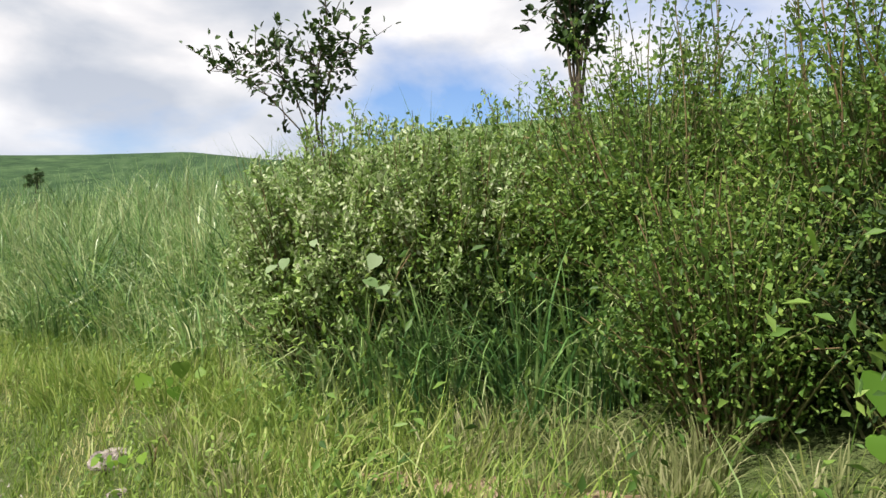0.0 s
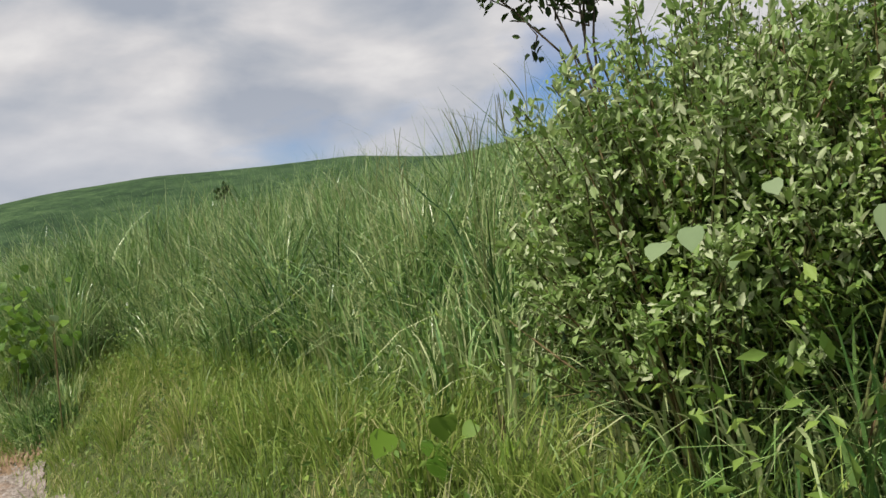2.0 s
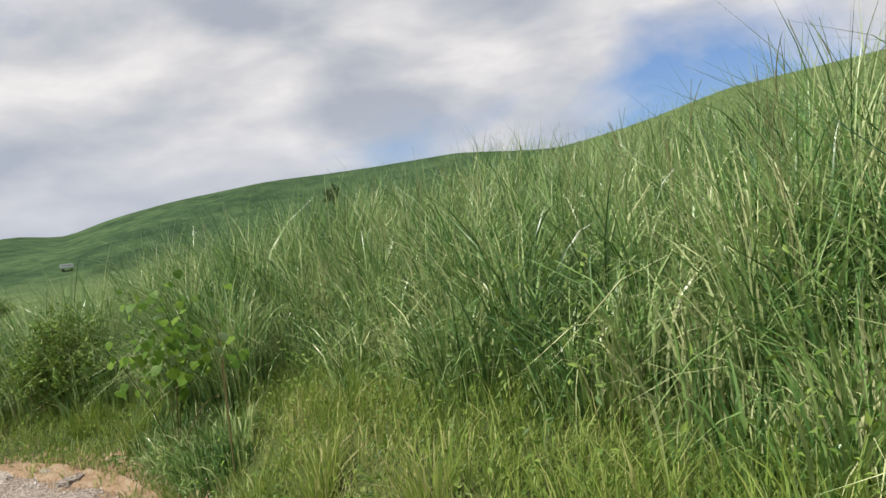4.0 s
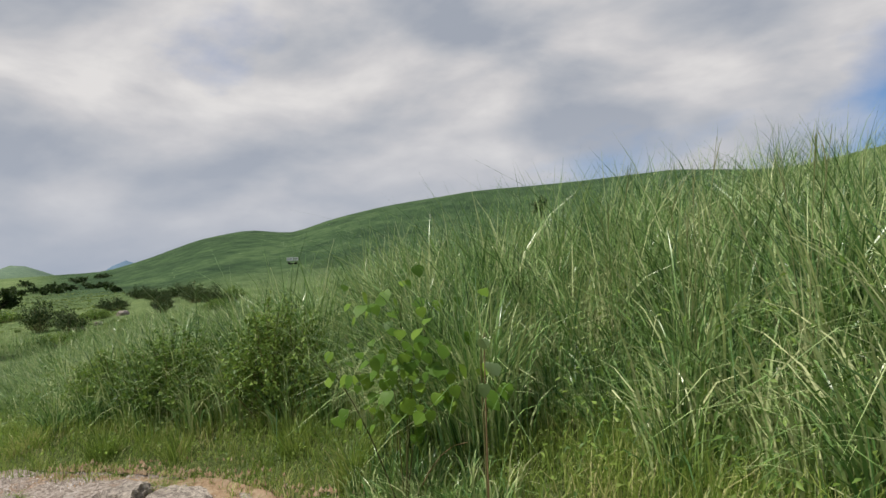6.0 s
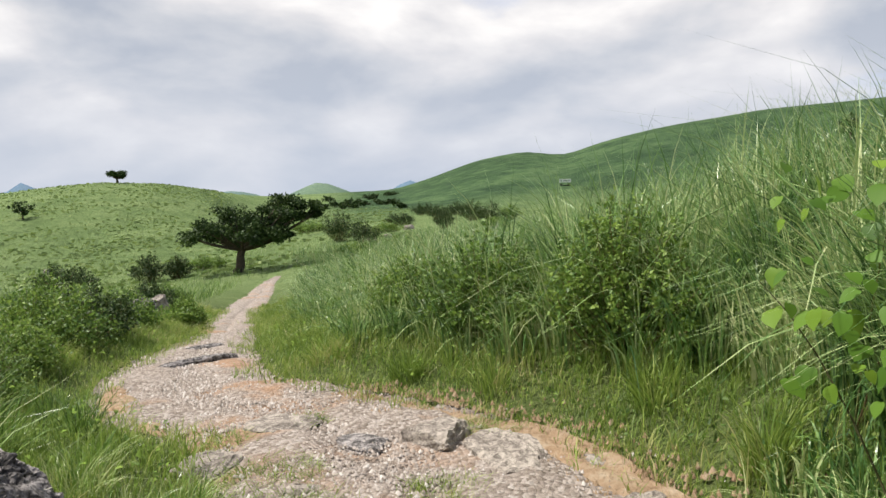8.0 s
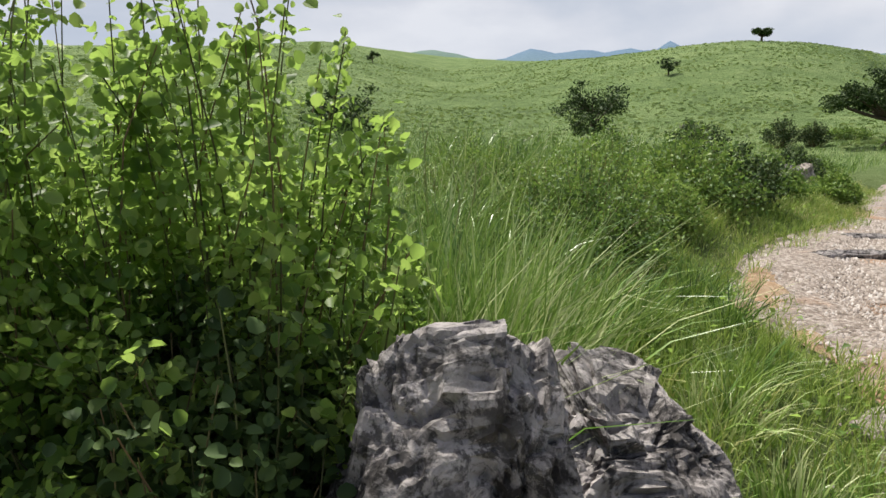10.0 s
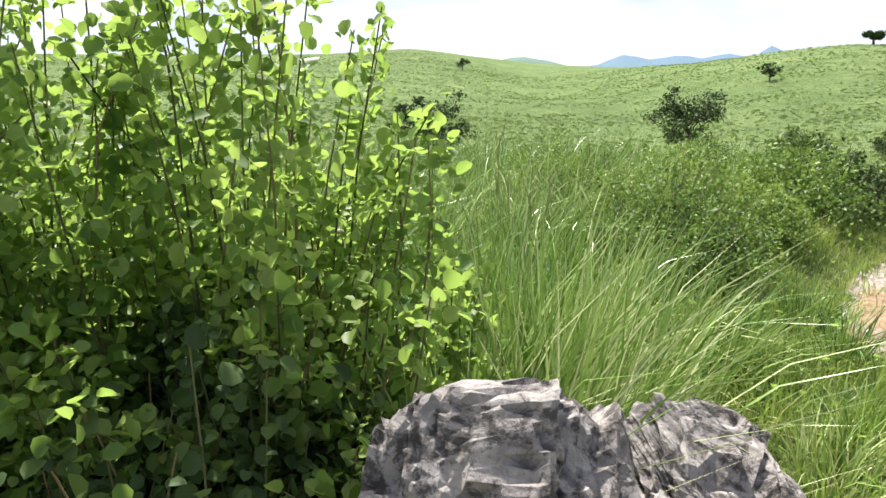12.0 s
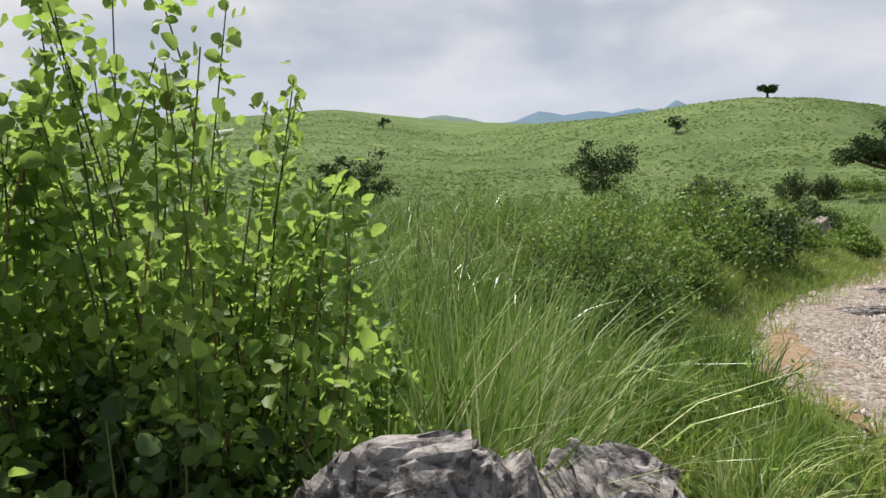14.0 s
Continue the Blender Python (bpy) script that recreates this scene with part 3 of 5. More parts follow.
# ---- rocks ----
def rock_mesh(name, size, mat, seed=0.0, rough=0.34, sub=4, squash=0.0, strata=0.0, power=0.7, taper=0.0, cuts=14, flat=False):
    """A broken limestone block: a rounded box, cut and weathered."""
    bm = bmesh.new()
    bmesh.ops.create_icosphere(bm, subdivisions=sub, radius=1.0)
    least = min(size)
    pick = random.Random(int(seed * 10))
    planes, sample = [], list(bm.verts)[::17]
    for _ in range(cuts):
        n = Vector((pick.gauss(0, 1), pick.gauss(0, 1), pick.gauss(0, 1))).normalized()
        reach = max((Vector([math.copysign(abs(w) ** power, w) * s for w, s in zip(v.co, size)])).dot(n) for v in sample)
        planes.append((n, reach * (pick.uniform(0.84, 0.99) if flat else pick.uniform(0.66, 0.95))))
    shelf = [pick.uniform(0, 1) for _ in range(64)]
    for v in bm.verts:
        k = Vector([math.copysign(abs(w) ** power, w) for w in v.co])
        p = Vector((k.x * size[0], k.y * size[1], k.z * size[2]))
        q = p * (0.9 / least) + Vector((seed * 3.1, seed * 1.7, seed))
        big = noise.fractal(q, 1.0, 2.0, 3)
        fine = noise.fractal(q * 6, 0.7, 2.1, 5)
        nrm = Vector((k.x / size[0], k.y / size[1], k.z / size[2])).normalized()
        p = p + nrm * least * rough * 0.35 * big
        for n, reach in planes:
            over = p.dot(n) - reach
            if over > 0:
                p -= n * over
        chip = noise.cell(noise.voronoi(q * 2.3 + Vector((fine, -fine, big)) * 0.12)[1][0] * 9.0)
        p = p + nrm * least * rough * 0.30 * chip
        d = noise.voronoi(q * 1.1 + Vector((big, -big, big)) * 0.5)[0]
        e = noise.voronoi(q * 3.4 + Vector((fine, big, -fine)) * 0.3)[0]
        crack = math.exp(-((d[1] - d[0]) / 0.032) ** 2) + 0.45 * math.exp(-((e[1] - e[0]) / 0.045) ** 2)
        lay = (p.z * 0.85 + p.x * 0.35 + p.y * 0.2) * 40 + big * 1.2 + fine * 0.3
        low = int(math.floor(lay))
        blend = min(1.0, (lay - low) * 4)
        step = (shelf[low % 64] * blend + shelf[(low - 1) % 64] * (1 - blend)) * strata
        sharp = 0.5 - abs(noise.noise(q * 3.1))
        v.co = p + nrm * least * rough * (0.09 * fine + 0.08 * sharp - 0.40 * crack - 0.42 * step)
        if v.co.z > 0:
            v.co.z *= 1 - squash * 0.4
            s = 1 - taper * min(1.0, v.co.z / size[2])
            v.co.x *= s
            v.co.y *= s
    me = bpy.data.meshes.new(name)
    bm.to_mesh(me)
    bm.free()
    me.materials.append(mat)
    return me


def rock(name, label, x, y, size, mat, seed, turn=0.0, sink=0.3, category="rock", group="", **kw):
    z = float(height(x, y))
    ob = new(name, rock_mesh(name, size, mat, seed, **kw))
    ob.matrix_basis = pose(x, y, z + size[2] * (1 - 2 * sink), 0, 0, turn)
    return tagged(ob, label, category, group)


def boulder():
    ob = thing("boulder", "large weathered grey limestone boulder with cracks beside the path", "rock", at=(-9.228, 11.163, -0.1))
    hi = rock_mesh("rock_block", (0.27, 0.26, 0.56), M_boulder, 4.7, rough=0.30, sub=6, strata=0.25, power=0.5, taper=0.42, cuts=34, flat=True)
    part("rock_block", hi, ob, "tall block with dark pits and a ragged crest", pose(0.075, -0.055, 0.50, 0, -6, 18))
    lo = rock_mesh("rock_slab", (0.285, 0.25, 0.47), M_boulder, 7.9, rough=0.34, sub=6, strata=1.2, power=0.45, taper=0.26, cuts=24, flat=True)
    part("rock_slab", lo, ob, "lower layered block split off by a crack", pose(-0.30, 0.13, 0.405, 0, -5, 20))


boulder()
rock("flat_rock", "pale flat limestone slab sunk in the gravel path edge", -10.55, 13.72, (0.50, 0.26, 0.10), M_slab, 1.1, -12, 0.40, group="path stones", squash=1.0, sub=5)
rock("flat_rock", "pale flat limestone slab sunk in the gravel path edge", -10.95, 13.50, (0.22, 0.26, 0.11), M_slab, 4.2, 40, 0.36, group="path stones")
rock("flat_rock", "pale flat limestone slab sunk in the gravel path", -11.75, 12.72, (0.24, 0.30, 0.07), M_slab, 2.6, 20, 0.2, group="path stones", squash=0.8)
rock("flat_rock", "pale flat limestone slab sunk in the gravel path", -11.2, 12.20, (0.18, 0.24, 0.08), M_slab, 3.6, 60, 0.25, group="path stones", squash=0.8)
rock("flat_rock", "pale flat limestone slab sunk in the grassy path edge", -10.1, 12.15, (0.22, 0.2, 0.08), M_slab, 6.6, 10, 0.25, group="path stones", squash=0.8)
rock("flat_rock", "grey flat stone sunk in the gravel path", -11.15, 13.1, (0.22, 0.16, 0.05), M_boulder, 8.1, 30, 0.2, group="path stones", squash=0.8)
for k, (x, y, s) in enumerate([(-9.75, 12.35, .13), (-10.6, 12.55, .12), (-11.9, 13.25, .10), (-9.6, 13.9, .15), (-10.0, 13.6, .10), (-3.43, 10.9, .12), (-3.2, 10.55, .06), (-12.2, 12.3, .09), (-9.2, 12.7, .12), (-10.15, 14.05, .12)]):
    rock("stone", "pale limestone stone half buried beside the path", x, y, (s, s * 0.75, s * 0.4), M_slab, 11 + k, 37 * k, 0.3, category="stone", group="small path stones", sub=4)
rock("rock_ledge", "dark broken rock ledge across the gravel path", -14.7, 12.62, (0.10, 0.5, 0.07), M_boulder, 12.5, 20, 0.3, sub=5)
rock("rock_ledge", "dark broken rock ledge across the gravel path", -16.1, 12.95, (0.08, 0.35, 0.06), M_boulder, 13.5, 10, 0.3)
rock("standing_stone", "grey upright limestone outcrop among low bushes", -21.2, 12.95, (0.17, 0.16, 0.30), M_slab, 5.5, 30, 0.15, group="outcrop stones", power=0.65)
rock("standing_stone", "dark grey limestone outcrop among low bushes", -20.5, 12.65, (0.24, 0.2, 0.26), M_boulder, 9.5, 60, 0.2, group="outcrop stones", power=0.65)
for k, (x, y, s) in enumerate([(-62, 33, .5), (-66, 36, .4), (-75, 42, .6), (-72, 10, .45)]):
    rock("outcrop", "small pale limestone outcrop in the hillside grass", x, y, (s, s * 0.8, s * 0.5), M_slab, 21 + k, 50 * k, 0.25, group="hillside outcrops", sub=4)


def gravel():
    n = 30000
    i = rng.integers(0, len(TR) - 1, n * 3)
    keep = TR[i, 0] > -18
    i = i[keep][:n]
    n = len(i)
    u, v = rng.uniform(0, 1, n)[:, None], np.clip(rng.normal(size=n) * 0.5, -1.2, 1.2)
    c = TR[i] * (1 - u) + TR[i + 1] * u
    t = TR[i + 1, :2] - TR[i, :2]
    t /= np.linalg.norm(t, axis=1)[:, None]
    x, y = c[:, 0] + t[:, 1] * v * c[:, 2], c[:, 1] - t[:, 0] * v * c[:, 2]
    s = 0.006 + 0.014 * rng.uniform(0, 1, n) ** 3
    z = height(x, y) + 0.05 * np.clip((1.02 - np.abs(v)) * 9, 0, 1) + s * 0.2
    base = np.array([(1, 0, 0), (0, 1, 0), (-1, 0, 0), (0, -1, 0), (0.2, 0.1, 0.7)])
    a = rng.uniform(0, 6.28, n)
    V = np.zeros((n, 5, 3))
    for k, (bx, by, bz) in enumerate(base):
        j = rng.uniform(0.7, 1.3, n)
        V[:, k] = np.stack([x + s * j * (bx * np.cos(a) - by * np.sin(a) * 0.8), y + s * j * (bx * np.sin(a) + by * np.cos(a) * 0.8), z + s * bz * j - 0.006 * (bz == 0)], -1)
    b = np.arange(n)[:, None] * 5
    tris = np.concatenate([b + np.array(f) for f in ((0, 1, 4), (1, 2, 4), (2, 3, 4), (3, 0, 4))])
    tagged(new("gravel", mesh_from("gravel", V.reshape(-1, 3), None, tris, M_pebble)), "loose pale limestone gravel on the footpath", "gravel", kind="stuff")


gravel()


def clay_patch(pts, seed, rise=0.065):
    """A ragged apron of bare orange clay along the trail's edge: x, y and half width."""
    c = spline([(*p, 0) for p in pts], 10)
    t = np.gradient(c[:, :2], axis=0)
    t /= np.linalg.norm(t, axis=1)[:, None]
    u = np.linspace(-1, 1, 13)
    end = np.sin(np.linspace(0, np.pi, len(c))) ** 0.5
    off = (c[:, 2] * end)[:, None] * u[None] * (1 + 0.25 * wavy(c[:, 0], c[:, 1], 0.5, seed))[:, None]
    X, Y = c[:, 0:1] + t[:, 1:2] * off, c[:, 1:2] - t[:, 0:1] * off
    Z = height(X, Y) + rise * (1 - np.abs(u[None]) ** 4) * end[:, None] + 0.012 * wavy(X, Y, 0.3, seed)
    n, m = X.shape
    idx = np.arange(n * m).reshape(n, m)
    quads = np.stack([idx[:-1, :-1], idx[1:, :-1], idx[1:, 1:], idx[:-1, 1:]], -1).reshape(-1, 4)[:, ::-1]
    ob = new("clay_verge", mesh_from("clay_verge", np.stack([X, Y, Z], -1).reshape(-1, 3), quads, None, M_clay, True))
    tagged(ob, "bare orange clay along the edge of the footpath", "soil", kind="structure")


clay_patch([(-7.6, 13.25, .08), (-8.5, 13.72, .09), (-9.4, 13.93, .14), (-10.6, 14.03, .14), (-11.6, 13.70, .09), (-12.4, 13.4, .08)], 1)
# loose clods and gravel that break up the edge of the clay
def clods():
    ob = np.array([(-7.6, 13.25), (-8.5, 13.72), (-9.4, 13.93), (-10.6, 14.03), (-11.6, 13.70), (-12.4, 13.4)])
    n = 4200
    i, u = rng.integers(0, 5, n), rng.uniform(0, 1, n)[:, None]
    q = ob[i] * (1 - u) + ob[i + 1] * u + rng.normal(size=(n, 2)) * np.array([0.06, 0.15])
    s = 0.006 + 0.016 * rng.uniform(0, 1, n) ** 2.5
    z = height(q[:, 0], q[:, 1]) + 0.045
    a = rng.uniform(0, 6.28, n)
    V = np.zeros((n, 5, 3))
    for k, (bx, by, bz) in enumerate([(1, 0, 0), (0, 1, 0), (-1, 0, 0), (0, -1, 0), (0.2, 0.1, 0.8)]):
        j = rng.uniform(0.7, 1.3, n)
        V[:, k] = np.stack([q[:, 0] + s * j * (bx * np.cos(a) - by * np.sin(a)), q[:, 1] + s * j * (bx * np.sin(a) + by * np.cos(a)), z + s * bz * j - 0.02 * (bz == 0)], -1)
    base = np.arange(n)[:, None] * 5
    tris = np.concatenate([base + np.array(f) for f in ((0, 1, 4), (1, 2, 4), (2, 3, 4), (3, 0, 4))])
    tagged(new("clods", mesh_from("clods", V.reshape(-1, 3), None, tris, M_clay)), "small orange clods and grit beside the footpath", "soil", kind="stuff")


clods()
clay_patch([(-11.9, 12.1, .08), (-12.7, 11.92, .18), (-13.5, 11.85, .16), (-14.3, 12.0, .08)], 2)
clay_patch([(-0.5, 9.2, .04), (-1.1, 9.55, .10), (-1.6, 9.82, .08), (-2.0, 10.0, .03)], 4, 0.022)


# ---- grasses ----
def scatter(n, box):
    x, y = rng.uniform(box[0], box[1], n), rng.uniform(box[2], box[3], n)
    d, hw, _ = trail_frame(x, y)
    return x, y, d, np.abs(d) - hw


def on_ground(x, y):
    return np.stack([x, y, height(x, y) - 0.01], -1)


def clear_of_rocks(x, y):
    return (np.hypot(x + 9.15, y - 11.1) > 0.42) & (np.hypot(x + 9.56, y - 11.28) > 0.36) & (np.hypot((x + 10.6) * .8, y - 13.65) > 0.4) & (np.hypot(x + 11.75, y - 12.7) > 0.3)


def camera_side(x, y):
    """The strip of trodden turf along the walk."""
    d = np.full(x.shape, 9.0)
    for a, b in zip([(-0.6, 6.0), (-1.34, 7.41), (-2.75, 9.2), (-4.5, 10.5), (-7.0, 11.5), (-8.5, 11.4)], [(-1.34, 7.41), (-2.75, 9.2), (-4.5, 10.5), (-7.0, 11.5), (-8.5, 11.4), (-8.55, 11.35)]):
        ex, ey = b[0] - a[0], b[1] - a[1]
        u = np.clip(((x - a[0]) * ex + (y - a[1]) * ey) / (ex * ex + ey * ey), 0, 1)
        d = np.minimum(d, np.hypot(x - a[0] - u * ex, y - a[1] - u * ey))
    return d


# short turf along the trail
x, y, d, out = scatter(900000, (-24, 2, 3, 19))
tuft = wavy(x, y, 0.5, 2) + wavy(x, y, 1.7, 6)
want = np.where(d > 0, np.exp(-(np.clip(out - 0.85, 0, 9) / 0.6) ** 2), np.exp(-(np.clip(out - 1.1, 0, 9) / 1.0) ** 2))
want = want * np.where(out < 0.0, 0.45, 0.95)
keep = (out > -0.16 - 0.14 * tuft) & (rng.uniform(0, 1, len(x)) < want * np.clip(0.65 + 0.3 * tuft, 0.12, 1)) & clear_of_rocks(x, y)
x, y, out, tuft = x[keep], y[keep], out[keep], tuft[keep]
L = rng.uniform(0.06, 0.21, len(x)) * (0.7 + 1.2 * smooth(0, 1.0, out)) * np.clip(1 + 0.35 * tuft, 0.5, 1.8)
root = on_ground(x, y)
root[:, 2] += 0.045 * smooth(0.12, -0.02, out)
grass_stuff("short_grass", "short bright green verge grass along the footpath", "grass", root, L, rng.uniform(0.005, 0.010, len(x)), rng.uniform(0.2, 0.9, len(x)), M_short, 2)

# stray tufts that grow in the trail itself
x, y, d, out = scatter(60000, (-14, -2, 6, 15))
spots = np.minimum.reduce([np.hypot(x + 11.6, y - 12.4) / .16, np.hypot(x + 11.76, y - 12.94) / .12, np.hypot(x + 10.3, y - 12.45) / .30, np.hypot(x + 10.9, y - 12.5) / .25, np.hypot(x + 10.2, y - 13.15) / .22, np.hypot(x + 11.0, y - 13.85) / .25, np.hypot(x + 9.7, y - 12.1) / .35, np.hypot(x + 10.75, y - 12.2) / .35, np.hypot(x + 9.0, y - 12.0) / .25])
keep = (spots < 1) & (rng.uniform(0, 1, len(x)) < 1.0)
xs = np.concatenate([x[keep] + rng.normal(size=keep.sum()) * 0.02 for _ in range(8)])
ys = np.concatenate([y[keep] + rng.normal(size=keep.sum()) * 0.02 for _ in range(8)])
grass_stuff("path_tufts", "small green tufts growing in the gravel footpath", "grass", on_ground(xs, ys), rng.uniform(0.06, 0.17, len(xs)), rng.uniform(0.004, 0.007, len(xs)), rng.uniform(0.3, 1.0, len(xs)), M_short, 2)

# tall grass on the bank to the right of the walk
def clumps(centres, heights, per, radius, width, lean):
    """Tussocks: blades that rise from a centre and arch outwards."""
    n = len(centres)
    cnt = rng.integers(int(per * 0.6), int(per * 1.4), n)
    idx = np.repeat(np.arange(n), cnt)
    a = rng.uniform(0, 2 * np.pi, len(idx))
    r = np.sqrt(rng.uniform(0, 1, len(idx))) * radius * rng.uniform(0.7, 1.3, n)[idx]
    x, y = centres[idx, 0] + np.cos(a) * r, centres[idx, 1] + np.sin(a) * r
    L = heights[idx] * rng.uniform(0.45, 1.08, len(idx))
    ln = np.clip(lean * rng.uniform(0.2, 1.3, len(idx)) * (0.5 + 0.7 * r / radius), 0, 0.8)
    return x, y, L, rng.uniform(width[0], width[1], len(idx)), ln, a + rng.normal(size=len(idx)) * 0.7


x, y, d, out = scatter(9000, (-24, 4, 7, 24))
start = np.where(x > -1.3, 2.7, np.where(x > -2.9, 1.75, np.where(x > -5.5, 1.15, np.where(x > -8.6, 1.12, 0.74)))) + 0.15 * wavy(x, y, 1.7, 4)
keep = (d > 0) & (out > start) & (rng.uniform(0, 1, len(x)) < np.exp(-np.clip(out - start - 1.6, 0, 40) / 3.2))
x, y, out = x[keep], y[keep], (out - start)[keep]
H = (0.72 + 0.80 * smooth(0, 0.75, out)) * (1 + 0.20 * wavy(x, y, 2.6, 3)) * rng.uniform(0.8, 1.15, len(x)) * np.where(x < -13, 0.72, 1.0)
H = np.minimum(H * np.where((x > -7.9) & (x < -6.5), 1.08, np.where((x > -11.5) & (x < -7.9), 1.28, 1.0)), np.where((x > -7.9) & (x < -4.0), 1.5, 1.9))
x, y, H = np.append(x, [-1.06, -1.15, -0.95, -1.25]), np.append(y, [10.85, 11.0, 11.05, 10.95]), np.append(H, [1.5, 1.45, 1.5, 1.4])
# a fringe before the bank shrubs, and grass round the foot of the vine
gx, gy = rng.uniform(-2.45, -0.9, 40), rng.uniform(-0.15, 0.15, 40)
x, y, H = np.append(x, gx), np.append(y, 10.62 - 0.25 * (gx + 1.8) + gy), np.append(H, rng.uniform(0.55, 0.95, 40))
gx, gy = rng.uniform(-9.3, -7.9, 46), rng.uniform(-0.12, 0.12, 46)
x, y, H = np.append(x, gx), np.append(y, 14.52 - 0.42 * (gx + 8.4) + gy), np.append(H, rng.uniform(1.05, 1.4, 46))
gx, gy = rng.uniform(-9.1, -7.5, 60), rng.uniform(-0.16, 0.12, 60)
x, y, H = np.append(x, gx), np.append(y, 14.06 - 0.42 * (gx + 8.4) + gy), np.append(H, rng.uniform(0.2, 0.4, 60))
x, y, L, w, ln, ang = clumps(np.stack([x, y], -1), H, 42, 0.15, (0.008, 0.020), 0.62)
grass_stuff("tall_grass", "tall arching green grass on the bank beside the path", "grass", on_ground(x, y), L, w, ln, M_tall, 5, (0.10, -0.22), 1.5, ang, 2.6)

# broad-leaved weeds between the grasses
x, y, d, out = scatter(230000, (-16, 2, 6, 18))
keep = (d > 0) & (out > 0.25) & (rng.uniform(0, 1, len(x)) < np.clip(0.35 + 0.6 * wavy(x, y, 0.9, 12), 0, 1) * np.exp(-np.clip(out - 1.1, 0, 9) / 0.5))
x, y, out = x[keep], y[keep], out[keep]
p = on_ground(x, y)
p[:, 2] += rng.uniform(0.02, 0.14, len(x)) + rng.uniform(0, 0.75, len(x)) * smooth(0.45, 1.1, out)
v, q, t = leaves(p, rng.uniform(0.02, 0.05, len(p)), KITE * np.array([1, 0.6]), up=0.4)
tagged(new("bank_weeds", mesh_from("bank_weeds", v, q, t, M_shrub)), "small broad-leaved weeds between the bank grasses", "weeds", kind="stuff")
x, y, d, out = scatter(160000, (-18, 2, 4, 18))
keep = (out > 0.08) & (out < 1.3) & (rng.uniform(0, 1, len(x)) < np.clip(0.1 + 0.5 * wavy(x, y, 0.7, 22), 0, 1)) & clear_of_rocks(x, y)
x, y = x[keep], y[keep]
p = on_ground(x, y)
p[:, 2] += rng.uniform(0.02, 0.24, len(x))
v, q, t = leaves(p, rng.uniform(0.02, 0.045, len(p)), KITE, up=0.3)
tagged(new("verge_weeds", mesh_from("verge_weeds", v, q, t, M_lime)), "low creeping green weeds in the path verge", "weeds", kind="stuff")

# the hillside further up
x, y, d, out = scatter(90000, (-60, 30, 8, 80))
keep = (d > 0) & (out > 4.5) & (rng.uniform(0, 1, len(x)) < np.exp(-(out - 4.5) / 26))
x, y = x[keep], y[keep]
grass_stuff("hillside_grass", "tall green grass over the rising hillside", "grass", on_ground(x, y), rng.uniform(0.6, 1.25, len(x)), rng.uniform(0.015, 0.035, len(x)), rng.uniform(0.15, 0.7, len(x)), M_tall, 2, (-0.2, 0.0))

# meadow to the left of the walk
x, y, d, out = scatter(3600, (-24, -3, -2, 15))
near_m = np.hypot(x + 11, y - 10)
keep = (d < 0) & (out > 1.15 + 0.2 * wavy(x, y, 1.5, 3)) & (rng.uniform(0, 1, len(x)) < np.exp(-np.clip(near_m - 3.0, 0, 40) / 5.0)) & clear_of_rocks(x, y) & (camera_side(x, y) > 0.9)
x, y, out = x[keep], y[keep], out[keep]
H = (0.45 + 0.5 * smooth(0.9, 1.9, out)) * (1 + 0.2 * wavy(x, y, 2.2, 3)) * rng.uniform(0.8, 1.15, len(x))
x, y, L, w, ln, ang = clumps(np.stack([x, y], -1), H, 40, 0.14, (0.008, 0.018), 0.62)
grass_stuff("meadow_grass", "tall yellow-green meadow grass bending in the wind", "grass", on_ground(x, y), L, w, ln, M_meadow, 4, (0.2, 0.25), 0.9, ang, 2.1)

x, y, d, out = scatter(118000, (-75, -8, -25, 40))
keep = (np.abs(d) > 0) & (out > 1.0) & (rng.uniform(0, 1, len(x)) < 0.9 * np.exp(-np.clip(np.hypot(x + 12, y - 10) - 6, 0, 90) / 25)) & ((d < 0) | (x < -22))
x, y = x[keep], y[keep]
grass_stuff("valley_grass", "green meadow grass over the shallow valley", "grass", on_ground(x, y), rng.uniform(0.3, 0.7, len(x)), rng.uniform(0.014, 0.035, len(x)), rng.uniform(0.2, 0.8, len(x)), M_meadow, 2, (0.4, 0.2))

# tussocks that speckle the far slopes
rr, aa = rng.uniform(45, 185, 60000), np.radians(rng.uniform(66, 150, 60000))
x, y = CX - rr * np.sin(aa), CY + rr * np.cos(aa)
keep = (rng.uniform(0, 1, len(x)) < np.clip(0.35 + 0.5 * wavy(x, y, 14, 3) + 0.3 * wavy(x, y, 47, 7), 0.03, 1)) & (np.abs(trail_frame(x, y)[0]) > 1.5)
x, y, rr = x[keep], y[keep], rr[keep]
grass_stuff("hill_tussocks", "grass tussocks and low scrub speckling the far green hills", "grass", on_ground(x, y), rng.uniform(0.12, 0.30, len(x)), rng.uniform(0.3, 0.8, len(x)), rng.uniform(0.4, 1.1, len(x)), M_tussock, 2)


def tussock(label, x, y, h, r, n, mat, wind=(0.1, 0.1), width=(0.005, 0.010), category="grass tuft", group="grass tufts", lean=0.7, arch=1.8):
    """One grass tuft that can be told from its neighbours."""
    X, Y, L, w, ln, ang = clumps(np.array([[0.0, 0.0]]), np.array([h]), n, r, width, lean)
    gx, gy = x + X, y + Y
    z0 = float(height(x, y))
    v, q, t = blades(np.stack([X, Y, height(gx, gy) - z0 - 0.01], -1), L, w, ln, wind, 4, 0.9, ang, arch)
    ob = new("grass_tuft", mesh_from("grass_tuft", v, q, t, mat))
    ob.location = (x, y, z0)
    tagged(ob, label, category, group)


